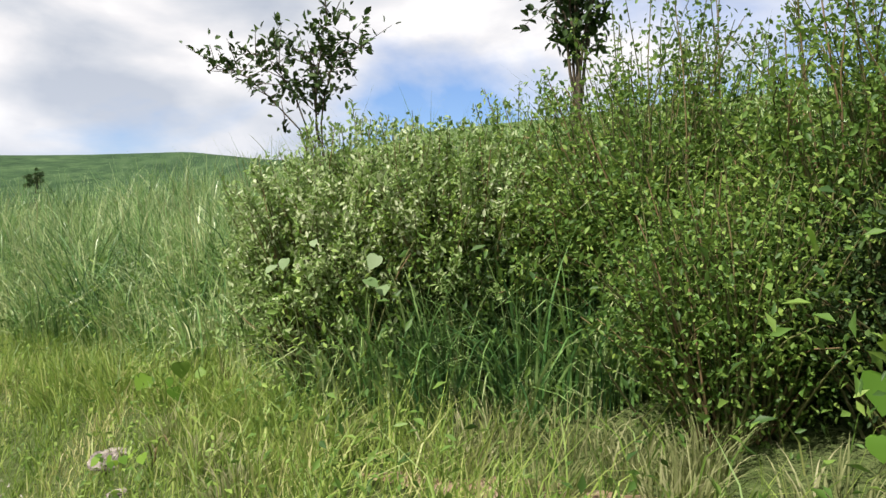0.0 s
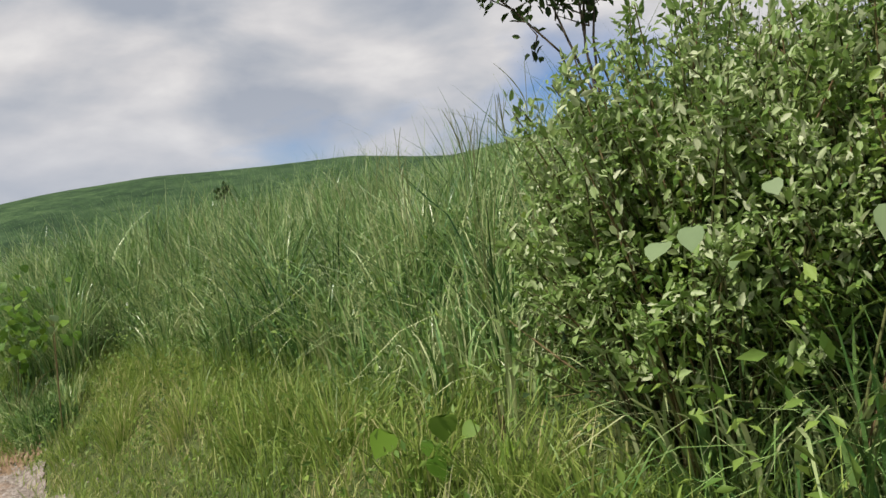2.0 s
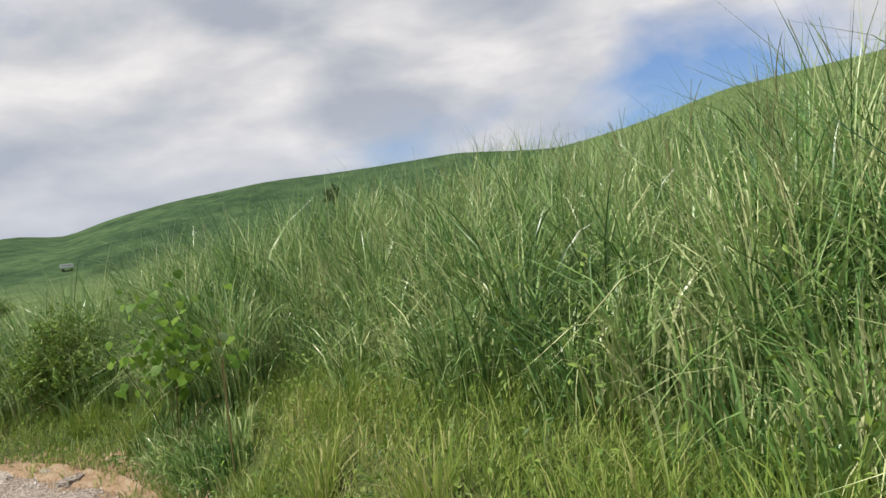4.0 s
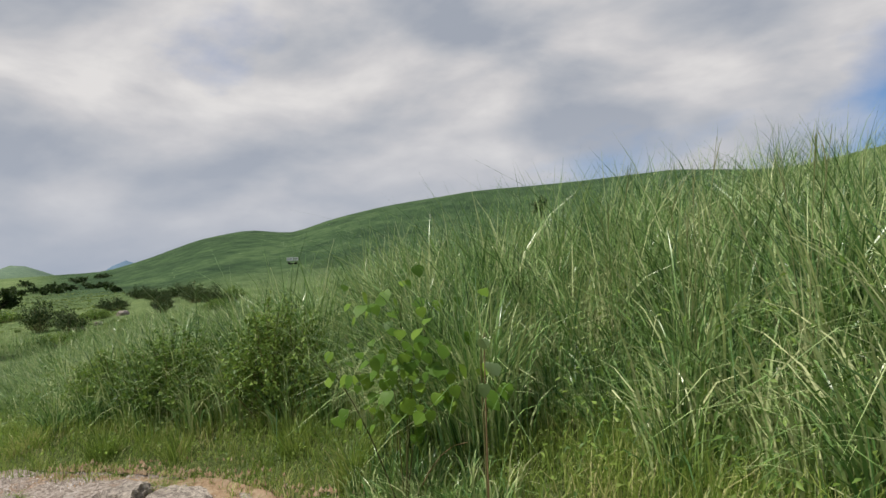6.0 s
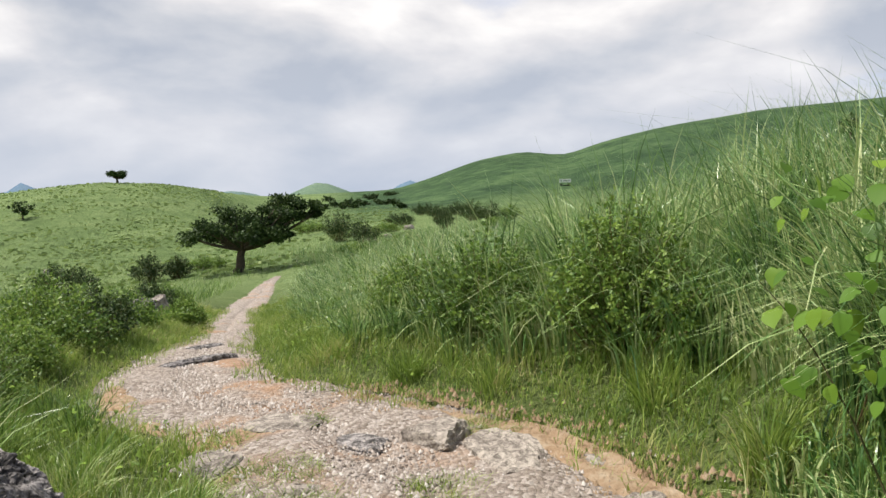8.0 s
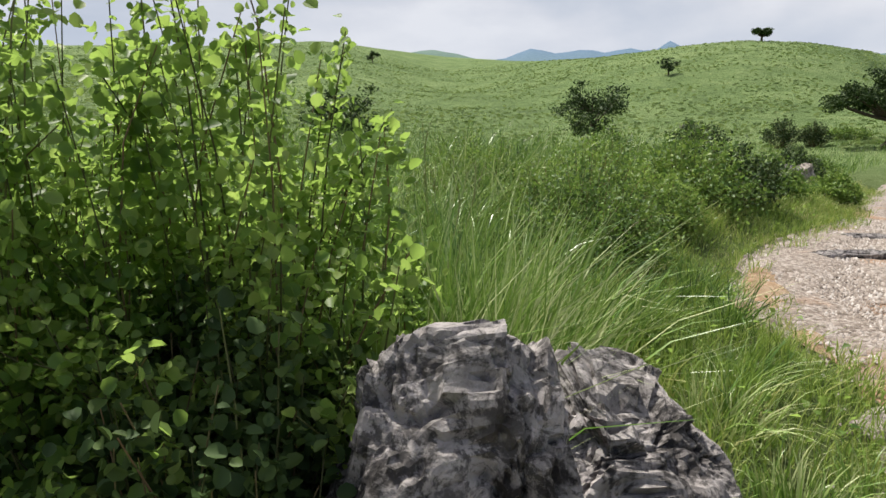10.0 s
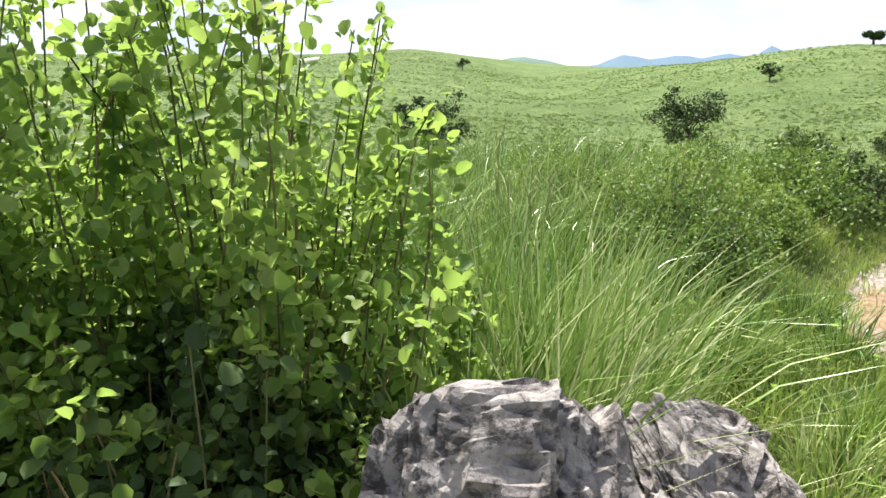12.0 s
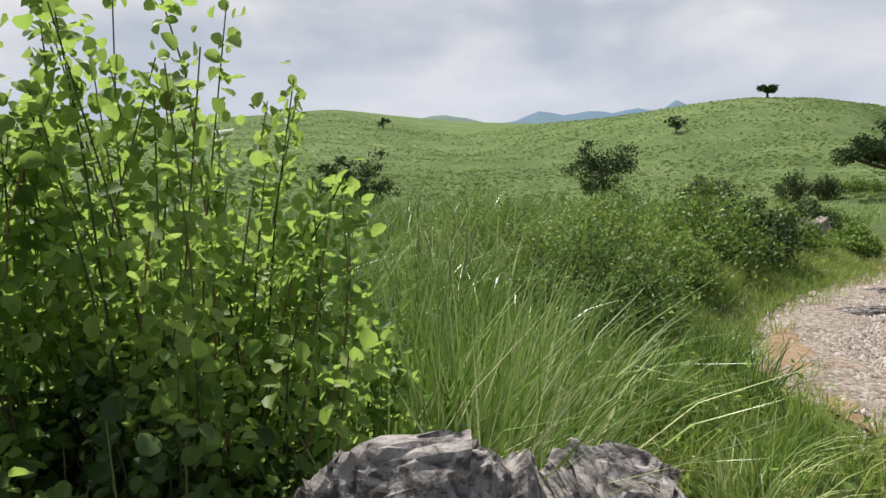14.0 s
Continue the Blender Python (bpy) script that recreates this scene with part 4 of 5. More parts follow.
for x, y, s in [(-11.60, 12.42, .16), (-11.76, 12.94, .13), (-11.05, 12.35, .12), (-10.35, 12.3, .16), (-11.05, 13.85, .14)]:
    tussock("small dark green grass tuft growing in the gravel path", x, y, s, 0.07, 130, M_shrub, width=(0.004, 0.008))
for x, y, s in [(-10.35, 11.75, .24), (-10.75, 11.55, .30), (-10.05, 11.55, .24), (-11.2, 11.6, .28), (-9.75, 11.62, .22), (-11.95, 11.6, .40), (-11.6, 11.2, .5), (-12.4, 11.45, .35), (-9.45, 11.6, .25), (-10.55, 12.0, .25)]:
    tussock("bright green grass tuft beside the boulder and path", x, y, s, 0.13, 170, M_meadow, (0.3, 0.3))
for x, y, s in [(-9.62, 10.88, .95), (-9.8, 10.98, .95), (-9.95, 10.8, 1.0), (-10.15, 10.95, .95), (-9.75, 10.68, 1.0), (-10.35, 10.8, .95), (-10.6, 10.95, .8)]:
    tussock("tall arching bright green grass clump behind the boulder", x, y, s, 0.15, 240, M_meadow, (0.2, 0.25), (0.007, 0.015), group="tall grass clumps", lean=0.34, arch=2.3)
for x, y, s in [(-2.1, 10.2, .26), (-1.6, 9.95, .22), (-1.05, 9.75, .24), (-2.7, 10.3, .22), (-3.05, 10.75, .25), (-2.4, 9.95, .2), (-0.95, 9.45, .2), (-0.6, 9.3, .18), (-1.3, 9.6, .18), (-0.85, 9.65, .24), (-1.2, 9.95, .28), (-0.4, 9.15, .2), (-1.5, 10.15, .3)]:
    tussock("dry yellow-brown grass tuft on the verge", x, y, s, 0.12, 130, M_plume)
for x, y, s in [(-3.3, 11.2, .38), (-3.9, 11.7, .42), (-4.6, 12.1, .4), (-5.4, 12.6, .42), (-6.3, 13.0, .45), (-7.0, 13.25, .26), (-8.1, 13.75, .26), (-9.3, 14.35, .38), (-10.3, 14.6, .36), (-11.5, 14.2, .34), (-12.3, 13.9, .34), (-13.3, 13.6, .34), (-14.5, 13.7, .34), (-2.6, 10.75, .4), (-2.9, 11.0, .4)]:
    tussock("bright green arching grass tuft at the foot of the bank", x, y, s, 0.15, 150, M_short, (0, -0.2), (0.006, 0.012))


def stalks(name, label, pts, h, mat, group=""):
    """A bunch of dry flower stalks with feathery heads."""
    for x, y in pts:
        ob = thing(name, label, "grass stalk", group, at=(x, y, float(height(x, y))))
        for _ in range(int(rng.integers(2, 5))):
            tip = np.array([rng.normal() * 0.12, rng.normal() * 0.12, h * rng.uniform(0.8, 1.1)])
            u = np.linspace(0, 1, 6)[:, None]
            line = tip * np.concatenate([u ** 1.6, u ** 1.6, u], -1)
            v, q = tubes(line[None], np.linspace(0.003, 0.0012, 6)[None], 4)
            st = part("stalk", mesh_from("stalk", v, q, None, mat, True), ob)
            w = np.linspace(0.84, 1.0, 9)[:, None]
            head = tip * np.concatenate([w ** 1.6, w ** 1.6, w], -1)
            head[:, :2] += np.linspace(0, 1, 9)[:, None] ** 2 * rng.normal(size=2) * 0.04
            v, q = tubes(head[None], np.array([[0.0012, 0.0026, 0.0018, 0.0032, 0.002, 0.0028, 0.0015, 0.0018, 0.0005]]), 5)
            part("seed_head", mesh_from("seed_head", v, q, None, mat), st, "feathery dry seed head")


stalks("grass_stalk", "tall dry grass stalks with thin seed heads above the bank", [(-3.3, 12.3), (-3.9, 12.9), (-4.4, 13.4), (-4.9, 13.7), (-3.6, 13.6), (-5.6, 13.9), (-6.3, 14.3), (-6.9, 14.6), (-2.3, 12.9), (-1.2, 12.0), (-0.6, 11.6), (-4.0, 14.5), (-5.2, 15.2), (-7.6, 15.0), (-3.0, 12.0), (-1.7, 12.3)], 1.4, M_plume, "bank stalks")
stalks("grass_stalk", "thin meadow stalks with drooping seed heads by the boulder", [(-10.4, 10.6), (-11.3, 10.3)], 1.1, M_plume, "meadow stalks")

# ---- shrubs on the bank ----
shrub("silvery_shrub", "dense silvery-green leafy shrub on the grassy bank", "shrub", -2.15, 11.25, 0.85, 0.8, 1.48, 340, 44, 0.036, M_silver, LONG, 0.74, 0.035, up=1.0)
shrub("leafy_shrub", "dense green leafy shrub under silvery shoots on the bank", "shrub", -2.1, 11.32, 0.8, 0.7, 1.42, 220, 80, 0.030, M_shrub, KITE, 0.15, 0.05, group="bank shrubs")
shrub("silvery_shrub", "dense silvery-green leafy shrub on the grassy bank", "shrub", -1.35, 11.5, 0.9, 0.7, 1.50, 280, 44, 0.036, M_silver, LONG, 0.70, 0.04, up=1.0)
shrub("leafy_shrub", "dense green leafy shrub under silvery shoots on the bank", "shrub", -1.3, 11.55, 0.85, 0.65, 1.32, 180, 70, 0.030, M_shrub, KITE, 0.15, 0.05, group="bank shrubs")
shrub("leafy_shrub", "tall bright green leafy shrub on the grassy bank", "shrub", -0.75, 10.75, 0.75, 0.7, 1.75, 300, 100, 0.027, M_shrub, OVAL, 0.12, 0.05, group="bank shrubs")
shrub("leafy_shrub", "tall bright green leafy shrub on the grassy bank", "shrub", 0.0, 10.2, 0.75, 0.75, 1.95, 300, 100, 0.028, M_shrub, OVAL, 0.12, 0.05, group="bank shrubs")
shrub("leafy_shrub", "dark green low shrub at the foot of the bank", "shrub", -0.65, 9.95, 0.55, 0.45, 0.95, 240, 90, 0.022, M_shrub, OVAL, 0.08, 0.06, group="bank shrubs", dome=0.3)
# dark leaf colour paints the shade beneath the overhanging crowns
shrub("leafy_shrub", "low shrub in shade-dark green on the bank under a taller one", "shrub", -1.4, 10.75, 0.6, 0.45, 0.9, 150, 60, 0.034, M_dark, KITE, 0.08, 0.05, group="bank shrubs")
shrub("leafy_shrub", "low shrub in shade-dark green on the bank under a taller one", "shrub", -2.1, 11.1, 0.7, 0.5, 1.0, 150, 60, 0.032, M_dark, KITE, 0.08, 0.05, group="bank shrubs")
shrub("leafy_shrub", "green leafy shrub among tall bank grass", "shrub", 1.0, 9.6, 0.9, 0.9, 2.0, 150, 60, 0.04, M_shrub, KITE, 0.12, 0.06, group="bank shrubs")
shrub("leafy_shrub", "green leafy shrub among tall bank grass", "shrub", -0.4, 12.0, 1.0, 0.8, 1.6, 140, 60, 0.04, M_shrub, KITE, 0.15, 0.06, group="bank shrubs")
shrub("leafy_shrub", "dark green low shrub among tall grass by the path", "shrub", -11.0, 15.0, 0.75, 0.55, 1.15, 200, 60, 0.04, M_shrub, KITE, 0.1, 0.05, group="bank shrubs")
shrub("leafy_shrub", "dark green low shrub among tall grass by the path", "shrub", -12.4, 14.7, 0.85, 0.55, 1.05, 200, 60, 0.045, M_shrub, KITE, 0.1, 0.05, group="bank shrubs")
shrub("leafy_shrub", "dark green low shrub among tall grass by the path", "shrub", -13.7, 14.6, 0.7, 0.5, 0.8, 140, 60, 0.04, M_shrub, KITE, 0.1, 0.05, group="bank shrubs")

# taller shoots that overhang the foot of the bank
shrub("silvery_shrub", "pale silvery-green leafy shrub overhanging the bank", "shrub", -1.72, 10.98, 0.80, 0.64, 1.32, 300, 60, 0.030, M_silver, LONG, 0.80, 0.035, up=0.9, dome=0.22)
shrub("leafy_shrub", "bright green leafy shrub overhanging the bank", "shrub", -1.7, 10.98, 0.74, 0.60, 1.25, 280, 70, 0.024, M_shrub, OVAL, 0.6, 0.045, group="bank shrubs", dome=0.25)
shrub("silvery_shrub", "pale silvery-green leafy shrub overhanging the bank", "shrub", -2.28, 10.88, 0.52, 0.42, 2.2 - float(height(-2.28, 10.88)), 220, 60, 0.030, M_silver, LONG, 0.78, 0.035, up=0.9, dome=0.2)
shrub("leafy_shrub", "bright green leafy shrub overhanging the bank", "shrub", -2.24, 10.92, 0.48, 0.40, 1.14, 200, 70, 0.024, M_shrub, OVAL, 0.58, 0.045, group="bank shrubs", dome=0.25)
shrub("leafy_shrub", "slender green shrub behind silvery ones on the bank", "shrub", -2.72, 12.05, 0.38, 0.35, 2.15 - float(height(-2.72, 12.05)), 130, 60, 0.03, M_silver, OVAL, 0.2, 0.045, group="bank shrubs")
# inner leaves coloured dark to act as the shaded back of the shrub
shrub("leafy_shrub", "shade-dark green inner growth of a shrub on the bank", "shrub", -1.85, 11.0, 0.72, 0.5, 1.2, 330, 60, 0.036, M_dark, KITE, 0.1, 0.05, group="bank shrubs")
shrub("leafy_shrub", "rusty brown-leaved shrub between green ones on the bank", "shrub", -1.28, 10.95, 0.30, 0.28, 1.22, 60, 34, 0.03, M_rust, LONG, 0.35, 0.04, group="bank shrubs")
# dark leaves here stand in for shade at the foot of the shrubs
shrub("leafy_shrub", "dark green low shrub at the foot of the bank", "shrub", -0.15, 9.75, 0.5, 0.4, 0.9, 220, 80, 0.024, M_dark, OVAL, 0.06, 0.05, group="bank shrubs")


def sapling(label, x, y, forks, leaf, size, per, base_r):
    """A young tree: stems that part from one base, each with twigs and leathery leaves."""
    z0 = float(height(x, y)) - 0.05
    ob = thing("sapling", label, "tree", "saplings", at=(x, y, z0))
    twigs, spots = [], []
    u = np.linspace(0, 1, 9)[:, None]
    for k, (way, tip) in enumerate(forks):
        way, tip = np.array(way) - (0, 0, z0), np.array(tip) - (0, 0, z0)
        way[:2] -= (x, y)
        tip[:2] -= (x, y)
        mid = 2 * way - tip * 0.5
        line = 2 * u * (1 - u) * mid + u ** 2 * tip
        line[1:-1] += rng.normal(size=(7, 3)) * 0.018
        v, q = tubes(line[None], np.linspace(base_r, base_r * 0.2, 9)[None], 6)
        part("stem", mesh_from("stem", v, q, None, M_bark, True), ob, "thin dark stem")
        for w in np.linspace(0.55, 1.0, 11):
            at = 2 * w * (1 - w) * mid + w * w * tip
            for _ in range(2):
                end = at + rng.normal(size=3) * np.array([0.15, 0.15, 0.09]) + np.array([0, 0, 0.09])
                twigs.append(at + (end - at) * np.linspace(0, 1, 4)[:, None])
                spots.append(at + (end - at) * rng.uniform(0.3, 1.1, (per, 1)) + rng.normal(size=(per, 3)) * 0.022)
    v, q = tubes(np.array(twigs), np.linspace(0.004, 0.0015, 4)[None], 4)
    part("branchwork", mesh_from("branchwork", v, q, None, M_bark, True), ob, "fine dark twigs")
    p = np.concatenate(spots)
    v, q, t = leaves(p, rng.uniform(0.65, 1.25, len(p)) * size, leaf, up=0.5)
    part("foliage", mesh_from("foliage", v, q, t, M_dark), ob, "dark leathery leaves")


# saplings behind the shrubs
sapling("slender young tree with sparse leathery leaves on the bank", -2.42, 12.3,
        [((-2.92, 12.3, 2.45), (-3.52, 12.35, 2.88)), ((-2.85, 12.3, 2.5), (-3.15, 12.25, 2.95)), ((-2.75, 12.3, 2.5), (-2.62, 12.35, 3.25)), ((-2.74, 12.3, 2.45), (-2.42, 12.3, 2.98)), ((-2.76, 12.35, 2.45), (-2.72, 12.5, 3.0))], OVAL, 0.062, 7, 0.010)
sapling("tall young tree with dense dark leaves on the bank", -1.0, 12.75,
        [((-1.02, 12.75, 2.9), (-1.38, 12.75, 4.15)), ((-1.0, 12.75, 2.9), (-1.12, 12.7, 4.4)), ((-0.98, 12.75, 2.9), (-0.85, 12.8, 4.5)), ((-0.95, 12.75, 2.9), (-0.58, 12.75, 4.3)), ((-0.98, 12.7, 2.8), (-0.72, 12.6, 3.7)), ((-1.02, 12.8, 2.8), (-1.15, 12.9, 3.6)), ((-1.0, 12.75, 2.9), (-0.98, 12.65, 3.9))], OVAL, 0.078, 9, 0.02)

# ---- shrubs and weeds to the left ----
# lit tops and shaded bottoms get separate lime and dark leaf colours
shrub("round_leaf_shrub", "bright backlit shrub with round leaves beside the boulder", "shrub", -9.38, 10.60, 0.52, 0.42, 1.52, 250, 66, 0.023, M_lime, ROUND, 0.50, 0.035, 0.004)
shrub("round_leaf_shrub", "shade-coloured lower shoots of a round-leaved shrub by the boulder", "shrub", -9.08, 10.76, 0.42, 0.34, 0.92, 480, 64, 0.024, M_dark, ROUND, 0.08, 0.04, 0.004)
shrub("round_leaf_shrub", "shade-coloured lower shoots of a round-leaved shrub by the boulder", "shrub", -9.25, 10.70, 0.36, 0.28, 0.95, 280, 54, 0.024, M_dark, ROUND, 0.08, 0.04, 0.004)
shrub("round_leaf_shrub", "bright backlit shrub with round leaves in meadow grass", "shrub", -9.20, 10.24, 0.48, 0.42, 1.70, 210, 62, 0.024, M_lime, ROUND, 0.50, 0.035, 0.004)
# added core: darkens the inside and keeps sun off the lower leaves
shrub("round_leaf_shrub", "dense inner growth added as dark shade in a round-leaved shrub by the boulder", "shrub", -9.36, 10.5, 0.60, 0.42, 0.88, 700, 60, 0.03, M_dark, ROUND, 0.15, 0.05, 0.004)
low = "low green leafy weeds and bushes beside the path"
for x, y, r, h, m in [(-12.9, 10.75, .75, .72, M_shrub), (-13.9, 10.6, .95, .85, M_shrub), (-14.4, 11.05, .6, .55, M_shrub), (-15.9, 11.3, .95, .9, M_shrub), (-16.9, 11.65, .85, .85, M_dark), (-18.4, 12.2, .7, .7, M_shrub), (-19.6, 13.2, .4, .5, M_shrub),
                      (-14.6, 9.5, 1.1, .85, M_shrub), (-17.5, 10.3, 1.2, .95, M_shrub), (-20.5, 11.2, 1.1, .9, M_shrub), (-22.3, 12.9, .75, .75, M_dark), (-22.0, 10.0, 1.2, .9, M_shrub), (-12.2, 9.3, .6, .6, M_shrub), (-24.5, 11.8, 1.1, .8, M_shrub), (-24.0, 13.5, .6, .6, M_shrub)]:
    near = x > -15
    shrub("low_bush", low, "bush", x, y, r, r * 0.8, h, 300 if near else 190, 64 if near else 44, 0.028 if near else 0.046, m, KITE, 0.1, 0.06, 0.004, group="low bushes")
for x, y, r, h, m in [(-58, 11.1, 2.1, 1.9, M_dark), (-57, 16.0, 1.4, 2.0, M_dark), (-56.6, 17.7, 1.1, 1.6, M_dark), (-68.5, 32.5, 1.8, 3.0, M_dark), (-61, 32.0, 1.4, 2.1, M_dark), (-67, 41.9, 1.1, 1.8, M_dark), (-81.5, 53, 1.8, 2.5, M_dark), (-70.5, 48.9, 1.8, 2.3, M_dark), (-72, 52, 1.5, 1.7, M_shrub),
                      (-28, 9.5, 1.2, .8, M_shrub), (-25, 8, 1.2, .8, M_shrub), (-38, 13, 1.2, .8, M_shrub), (-52, 28, 1.4, .9, M_shrub), (-60, 20, 1.5, 1.0, M_shrub), (-58, 42, 1.5, 1.0, M_shrub), (-30, 4, 1.4, .9, M_shrub), (-88, 52, 2.2, 1.8, M_dark), (-98, 60, 2.5, 2.0, M_dark), (-90, 36, 2.2, 1.5, M_shrub), (-76, 40, 1.6, 1.1, M_shrub), (-84, 45, 2.0, 1.5, M_dark), (-105, 58, 2.4, 2.0, M_dark)]:
    shrub("hill_bush", "dark green bush standing in the hillside grass", "bush", x, y, r, r, h, 90, 30, 0.05 + 0.045 * r, m, KITE, 0.3, 0.07 * r, 0.012, group="hill bushes")

# ---- trees ----
def spreading_tree(label, x, y, right, lobes, n_leaves, size, trunk_r, fork):
    """A gnarled tree whose limbs carry flat layered lobes of foliage: lobes are (across, along, up, radius, thickness)."""
    z0 = float(height(x, y)) - 0.1
    ob = thing("spreading_tree", label, "tree", "hill trees", at=(x, y, z0))
    rx = np.array([right[0], right[1], 0]) / math.hypot(*right)
    ry = np.array([-rx[1], rx[0], 0])
    u = np.linspace(0, 1, 8)[:, None]
    knee = rx * fork[0] + np.array([0, 0, fork[1]])
    trunk = u * knee + rx * 0.12 * np.sin(u * 5.5) * fork[1] * 0.5
    v, q = tubes(trunk[None], np.linspace(trunk_r * 1.25, trunk_r * 0.8, 8)[None], 9)
    part("trunk", mesh_from("trunk", v, q, None, M_bark, True), ob, "dark crooked leaning trunk")
    cents, rads = [], []
    for ac, al, up, rad, th in lobes:
        mid = rx * ac + ry * al + np.array([0, 0, up])
        for k in range(int(4 + rad * 3)):
            a, r = rng.uniform(0, 6.283), math.sqrt(rng.uniform(0.05, 1)) * rad
            end = mid + rx * math.cos(a) * r + ry * math.sin(a) * r + np.array([0, 0, th * (0.45 - 0.8 * (r / rad) ** 2) + rng.normal() * 0.12 * th])
            bend = trunk[-1] * 0.45 + end * 0.55 - np.array([0, 0, 0.10 * up])
            line = (1 - u) ** 2 * trunk[-1] + 2 * u * (1 - u) * bend + u ** 2 * end
            v, q = tubes(line[None], np.linspace(trunk_r * 0.42, trunk_r * 0.07, 8)[None], 5)
            part("limb", mesh_from("limb", v, q, None, M_bark, True), ob)
            for _ in range(4):
                cents.append(end + rng.normal(size=3) * rad * np.array([0.17, 0.17, 0.05]))
                rads.append(rad * rng.uniform(0.22, 0.40))
    cents, rads = np.array(cents), np.array(rads)
    w = rng.integers(0, len(cents), n_leaves)
    off = rng.normal(size=(n_leaves, 3))
    off *= (rng.uniform(0, 1, n_leaves) ** 0.45 / np.linalg.norm(off, axis=1))[:, None] * np.array([1, 1, 0.7])
    p = cents[w] + off * rads[w][:, None]
    v, q, t = leaves(p, rng.uniform(0.6, 1.3, n_leaves) * size, KITE, tilt=0.8, up=0.2)
    part("crown", mesh_from("crown", v, q, t, M_dark), ob, "layered dark green crown")


spreading_tree("gnarled leaning tree with a layered flat dark crown by the path", -53.5, 20.7, (0.2, 0.98),
               [(-1.5, 0, 2.6, 1.5, 1.5), (0.1, 0.6, 3.05, 1.7, 1.8), (0.2, -0.8, 2.7, 1.5, 1.4), (1.7, 0, 3.1, 1.6, 1.7), (3.0, 0.3, 4.0, 1.5, 1.5), (4.3, 0, 3.8, 1.0, 1.1), (2.6, 0, 2.2, 1.0, 0.5)], 17000, 0.18, 0.26, (0.45, 1.5))
spreading_tree("lone flat-crowned small tree on the crest of the hill", -150, 19.6, (0.05, 1.0),
               [(0, 0, 1.9, 1.3, 0.9), (-0.7, 0, 1.6, 1.0, 0.8), (0.8, 0, 1.6, 1.0, 0.8), (0, 0, 1.3, 1.0, 0.6)], 3000, 0.3, 0.2, (0.1, 0.8))
tree("hill_tree", "small dark round-crowned tree in the valley grass", -58, 4.6, 4.2, 2.7, 4500, 0.17, M_dark, (0.2, 0), 0.13, 0.15, 0.75, 11, group="hill trees")
tree("hill_tree", "small dark round-crowned tree in the valley grass", -40, -4.4, 3.3, 1.9, 4000, 0.15, M_dark, (0.1, 0), 0.12, 0.12, 0.8, 11, group="hill trees")
tree("hill_tree", "small dark tree on the hill slope", -110, 6.7, 2.2, 1.3, 700, 0.25, M_dark, (0, 0), 0.1, 0.2, 0.7, 9, group="hill trees")
tree("hill_tree", "small dark tree on the hill slope", -150, -52.7, 2.2, 1.6, 500, 0.3, M_dark, (0, 0), 0.1, 0.1, 0.8, 9, group="hill trees")
tree("hill_tree", "dark tree on the wide green hillside", -118, 172, 6.0, 2.6, 900, 0.5, M_dark, (0, 0), 0.25, 0.1, 0.85, 9, group="hill trees")
tree("hill_tree", "dark round bush-like tree on the wide green hillside", -101, 147, 2.4, 1.7, 500, 0.5, M_dark, (0, 0), 0.15, 0.1, 0.85, 9, group="hill trees")
tree("hill_tree", "dark round bush-like tree on the wide green hillside", -95, 151, 1.9, 1.4, 400, 0.5, M_dark, (0, 0), 0.15, 0.1, 0.85, 9, group="hill trees")
for k in range(16):
    yaw, r = radians(66.5 + 0.42 * k + float(rng.uniform(-.15, .15))), float(rng.uniform(170, 260))
    tree("field_tree", "distant dark tree in the tree line on the plain", CX - r * math.sin(yaw), CY + r * math.cos(yaw), float(rng.uniform(1.0, 2.0)), float(rng.uniform(1.2, 2.4)), 260, 0.6, M_dark, (0, 0), 0.15, 0.1, 0.85, 7, group="tree line")


# ---- vine with large leaves ----
def big_leaf_mesh(name, mat):
    prof = [(0, 0), (-0.10, 0.22), (0.02, 0.42), (0.30, 0.50), (0.58, 0.38), (0.80, 0.18), (1.0, 0.0)]
    verts = [(a, 0, -0.10 * a * a) for a, _ in prof]
    for sgn in (1, -1):
        for a, b in prof[1:-1]:
            verts.append((a, sgn * b, 0.10 * b - 0.12 * a * a + 0.02 * math.sin(9 * a)))
    quads, tris = [], []
    for side, off in ((0, 7), (1, 12)):
        ring = [0] + [off + k for k in range(5)] + [6]
        for k in range(6):
            f = [k, k + 1, ring[k + 1], ring[k]]
            f = list(dict.fromkeys(f))
            if side == 0:
                f = f[::-1]
            (quads if len(f) == 4 else tris).append(f)
    return mesh_from(name, np.array(verts, float), np.array(quads), np.array(tris), mat, True)


LEAF_GREEN, LEAF_PALE = big_leaf_mesh("leaf", M_vine), big_leaf_mesh("leaf", M_pale)


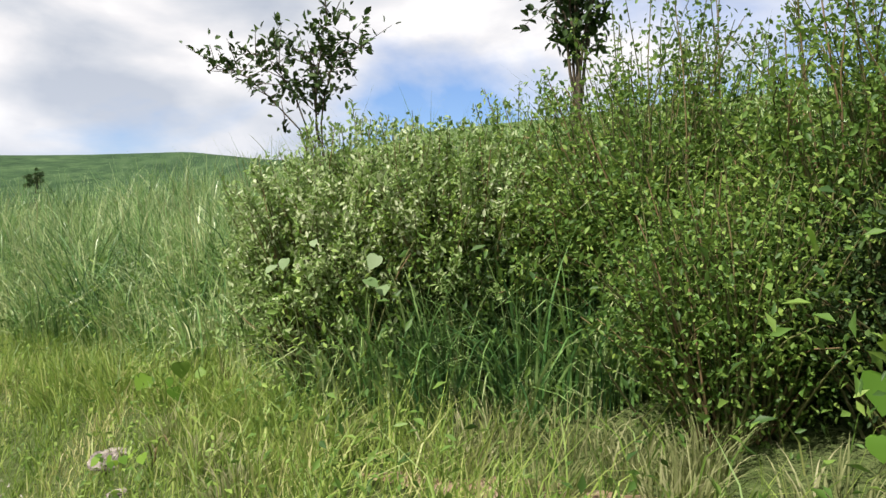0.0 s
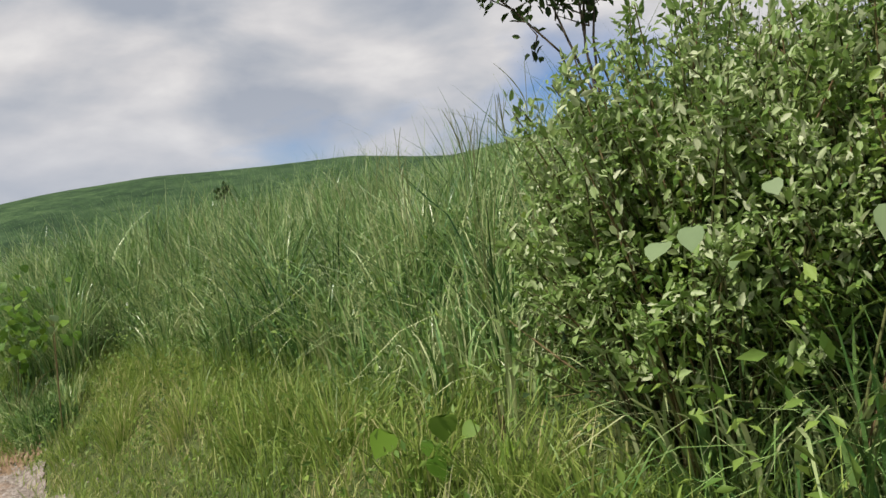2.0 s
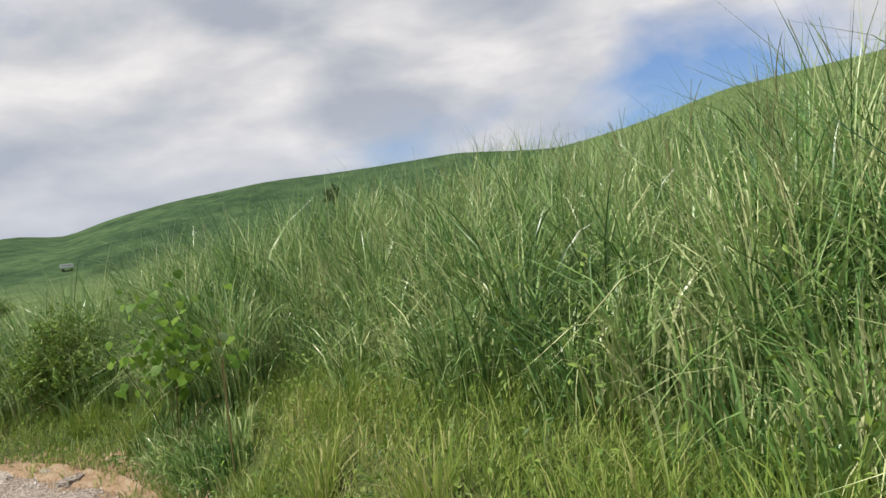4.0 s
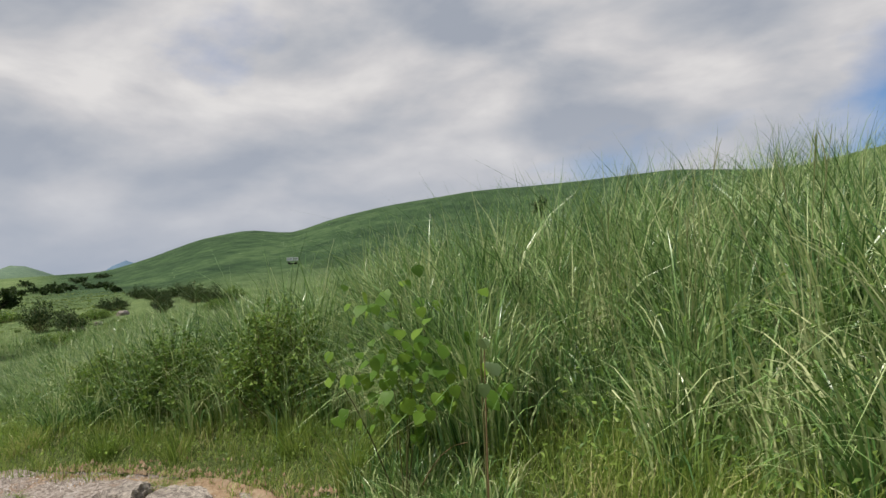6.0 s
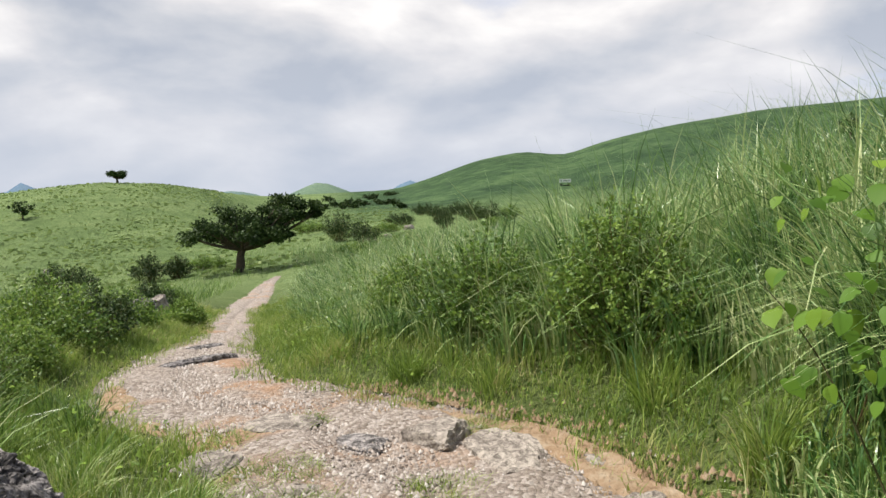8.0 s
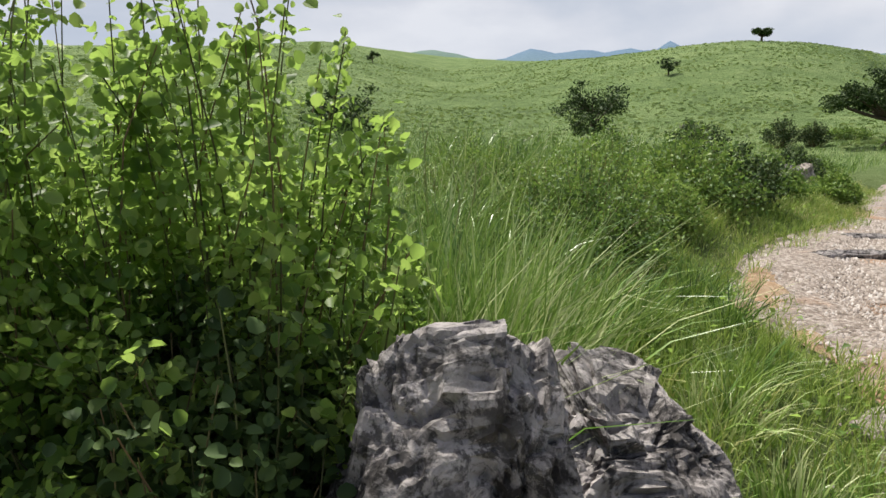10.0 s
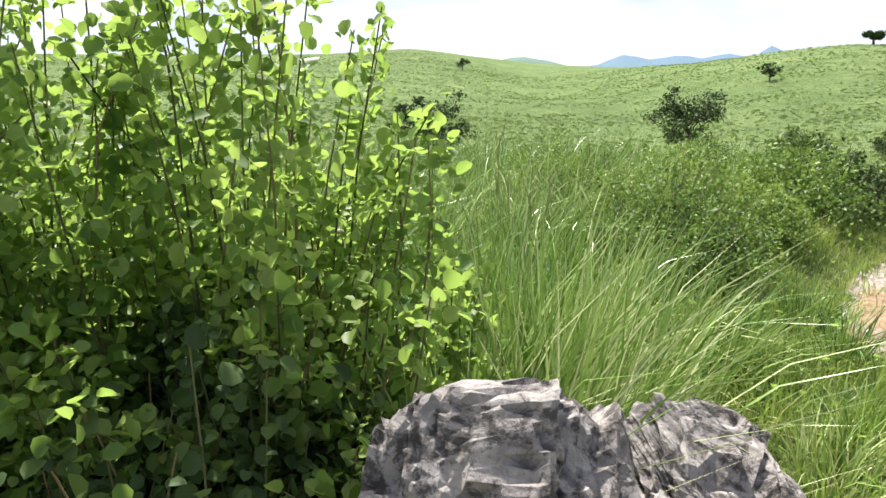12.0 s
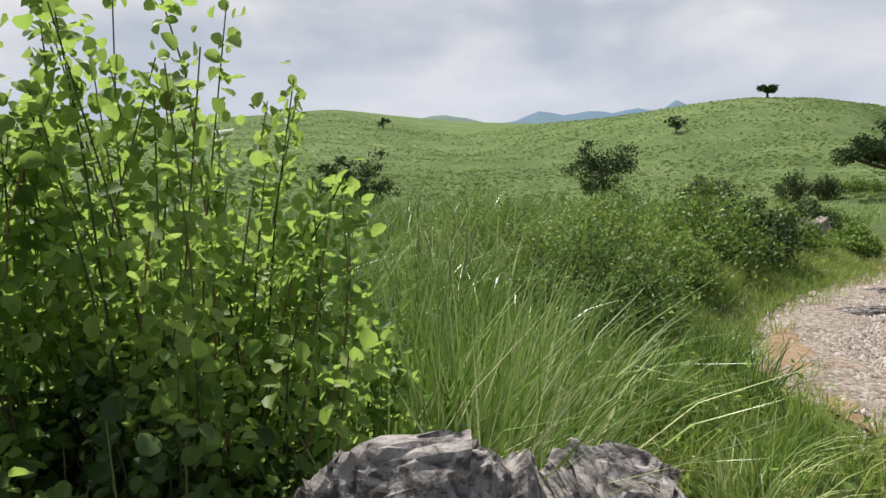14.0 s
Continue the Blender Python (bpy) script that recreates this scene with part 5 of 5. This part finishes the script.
def vine(label, centre, spread, count, size, leaf, to_cam):
    """A climbing vine: thin stems and separate large leaves that hang towards the light."""
    base = (centre[0], centre[1], float(height(centre[0], centre[1])))
    ob = thing("climbing_vine", label, "vine", "vines", at=base)
    top = centre[2] - base[2]
    n = 3 + count // 40
    tip = np.stack([rng.normal(size=n) * spread[0], rng.normal(size=n) * spread[1], top + rng.normal(size=n) * spread[2]], -1)
    u = np.linspace(0, 1, 6)[None, :, None]
    mid = tip * 0.5 + np.array([0, 0, 0.25])
    lines = 2 * u * (1 - u) * mid[:, None] + u ** 2 * tip[:, None]
    v, q = tubes(lines, np.linspace(0.005, 0.002, 6)[None], 5)
    part("stem", mesh_from("stem", v, q, None, M_stem, True), ob, "thin twining stem")
    for k in range(count):
        p = (rng.normal() * spread[0] + to_cam[0] * 0.15, rng.normal() * spread[1] + to_cam[1] * 0.15, max(0.1, top + rng.normal() * spread[2]))
        face = math.degrees(math.atan2(to_cam[1], to_cam[0]))
        m = pose(*p, 0, float(rng.uniform(20, 75)), face + float(rng.normal() * 45)) @ pose(0, 0, 0, float(rng.normal() * 25), 0, 0)
        lf = part("leaf", leaf, ob, "", m @ Matrix.Scale(size * float(rng.uniform(0.6, 1.25)), 4))


vine("climbing vine with large bright green leaves over tall grass", (-8.42, 14.0, 1.08), (0.28, 0.08, 0.16), 120, 0.075, LEAF_GREEN, (0.8, -0.6))
vine("climbing vine with bright green leaves over tall grass", (-9.0, 14.5, 1.45), (0.35, 0.12, 0.10), 24, 0.075, LEAF_GREEN, (0.8, -0.6))
vine("vine with pale wilted leaves hanging in tall grass", (-7.42, 13.55, 1.28), (0.03, 0.03, 0.07), 6, 0.065, LEAF_PALE, (0.8, -0.6))
vine("vine with broad pale leaves climbing the shrubs", (-2.1, 10.52, 1.62), (0.2, 0.06, 0.07), 7, 0.06, LEAF_PALE, (0, -1))
vine("vine with broad green leaves climbing the shrubs", (-0.25, 9.55, 1.35), (0.2, 0.08, 0.35), 14, 0.10, LEAF_GREEN, (-0.2, -1))
vine("vine with broad green leaves creeping through bank grass", (-3.0, 11.25, 1.0), (0.16, 0.08, 0.08), 10, 0.08, LEAF_GREEN, (-.3, -1))
vine("vine with yellow-green leaves creeping over the verge", (-3.05, 10.58, 0.7), (0.08, 0.06, 0.03), 10, 0.045, LEAF_GREEN, (-.3, -1))


# ---- bus on the far road ----
def bus():
    yaw, r = radians(54.0), 180.0
    x, y = CX - r * math.sin(yaw), CY + r * math.cos(yaw)
    ob = thing("bus", "small white bus on the distant hillside road", "bus", at=(x, y, float(height(x, y)) + 0.0))
    ob.rotation_euler, ob.scale = (0, 0, radians(54)), (0.75, 0.75, 0.75)
    def box(name, size, at, mat, parent, bevel=0.1):
        bm = bmesh.new()
        bmesh.ops.create_cube(bm, size=1.0, matrix=Matrix.Diagonal((*size, 1)))
        bmesh.ops.bevel(bm, geom=bm.edges[:], offset=bevel, segments=2, affect="EDGES")
        me = bpy.data.meshes.new(name)
        bm.to_mesh(me)
        bm.free()
        me.materials.append(mat)
        return part(name, me, parent, "", Matrix.Translation(at))
    body = box("body", (3.6, 1.7, 1.1), (0, 0, 1.6), M_white, ob)
    for k in range(4):
        for s in (-1, 1):
            box("window", (0.6, 0.04, 0.22), (-1.2 + 0.8 * k, s * 0.86, 0.12), M_glass, body, 0.015)
    for wx in (-1.1, 1.1):
        for s in (-1, 1):
            v, q = tubes(np.array([[[wx, s * 0.8 - 0.1, 0.4], [wx, s * 0.8 - 0.09, 0.4], [wx, s * 0.8 + 0.09, 0.4], [wx, s * 0.8 + 0.1, 0.4]]]), np.array([[0.01, 0.4, 0.4, 0.01]]), 16)
            part("wheel", mesh_from("wheel", v, q, None, M_rubber, True), ob)
    v, q = tubes(np.array([[[-1.5, 0, 0.2], [1.5, 0, 0.2], [1.5, 0, 1.3]]]), np.array([[0.15, 0.15, 0.15]]), 6)
    part("chassis", mesh_from("chassis", v, q, None, M_rubber), ob)


bus()
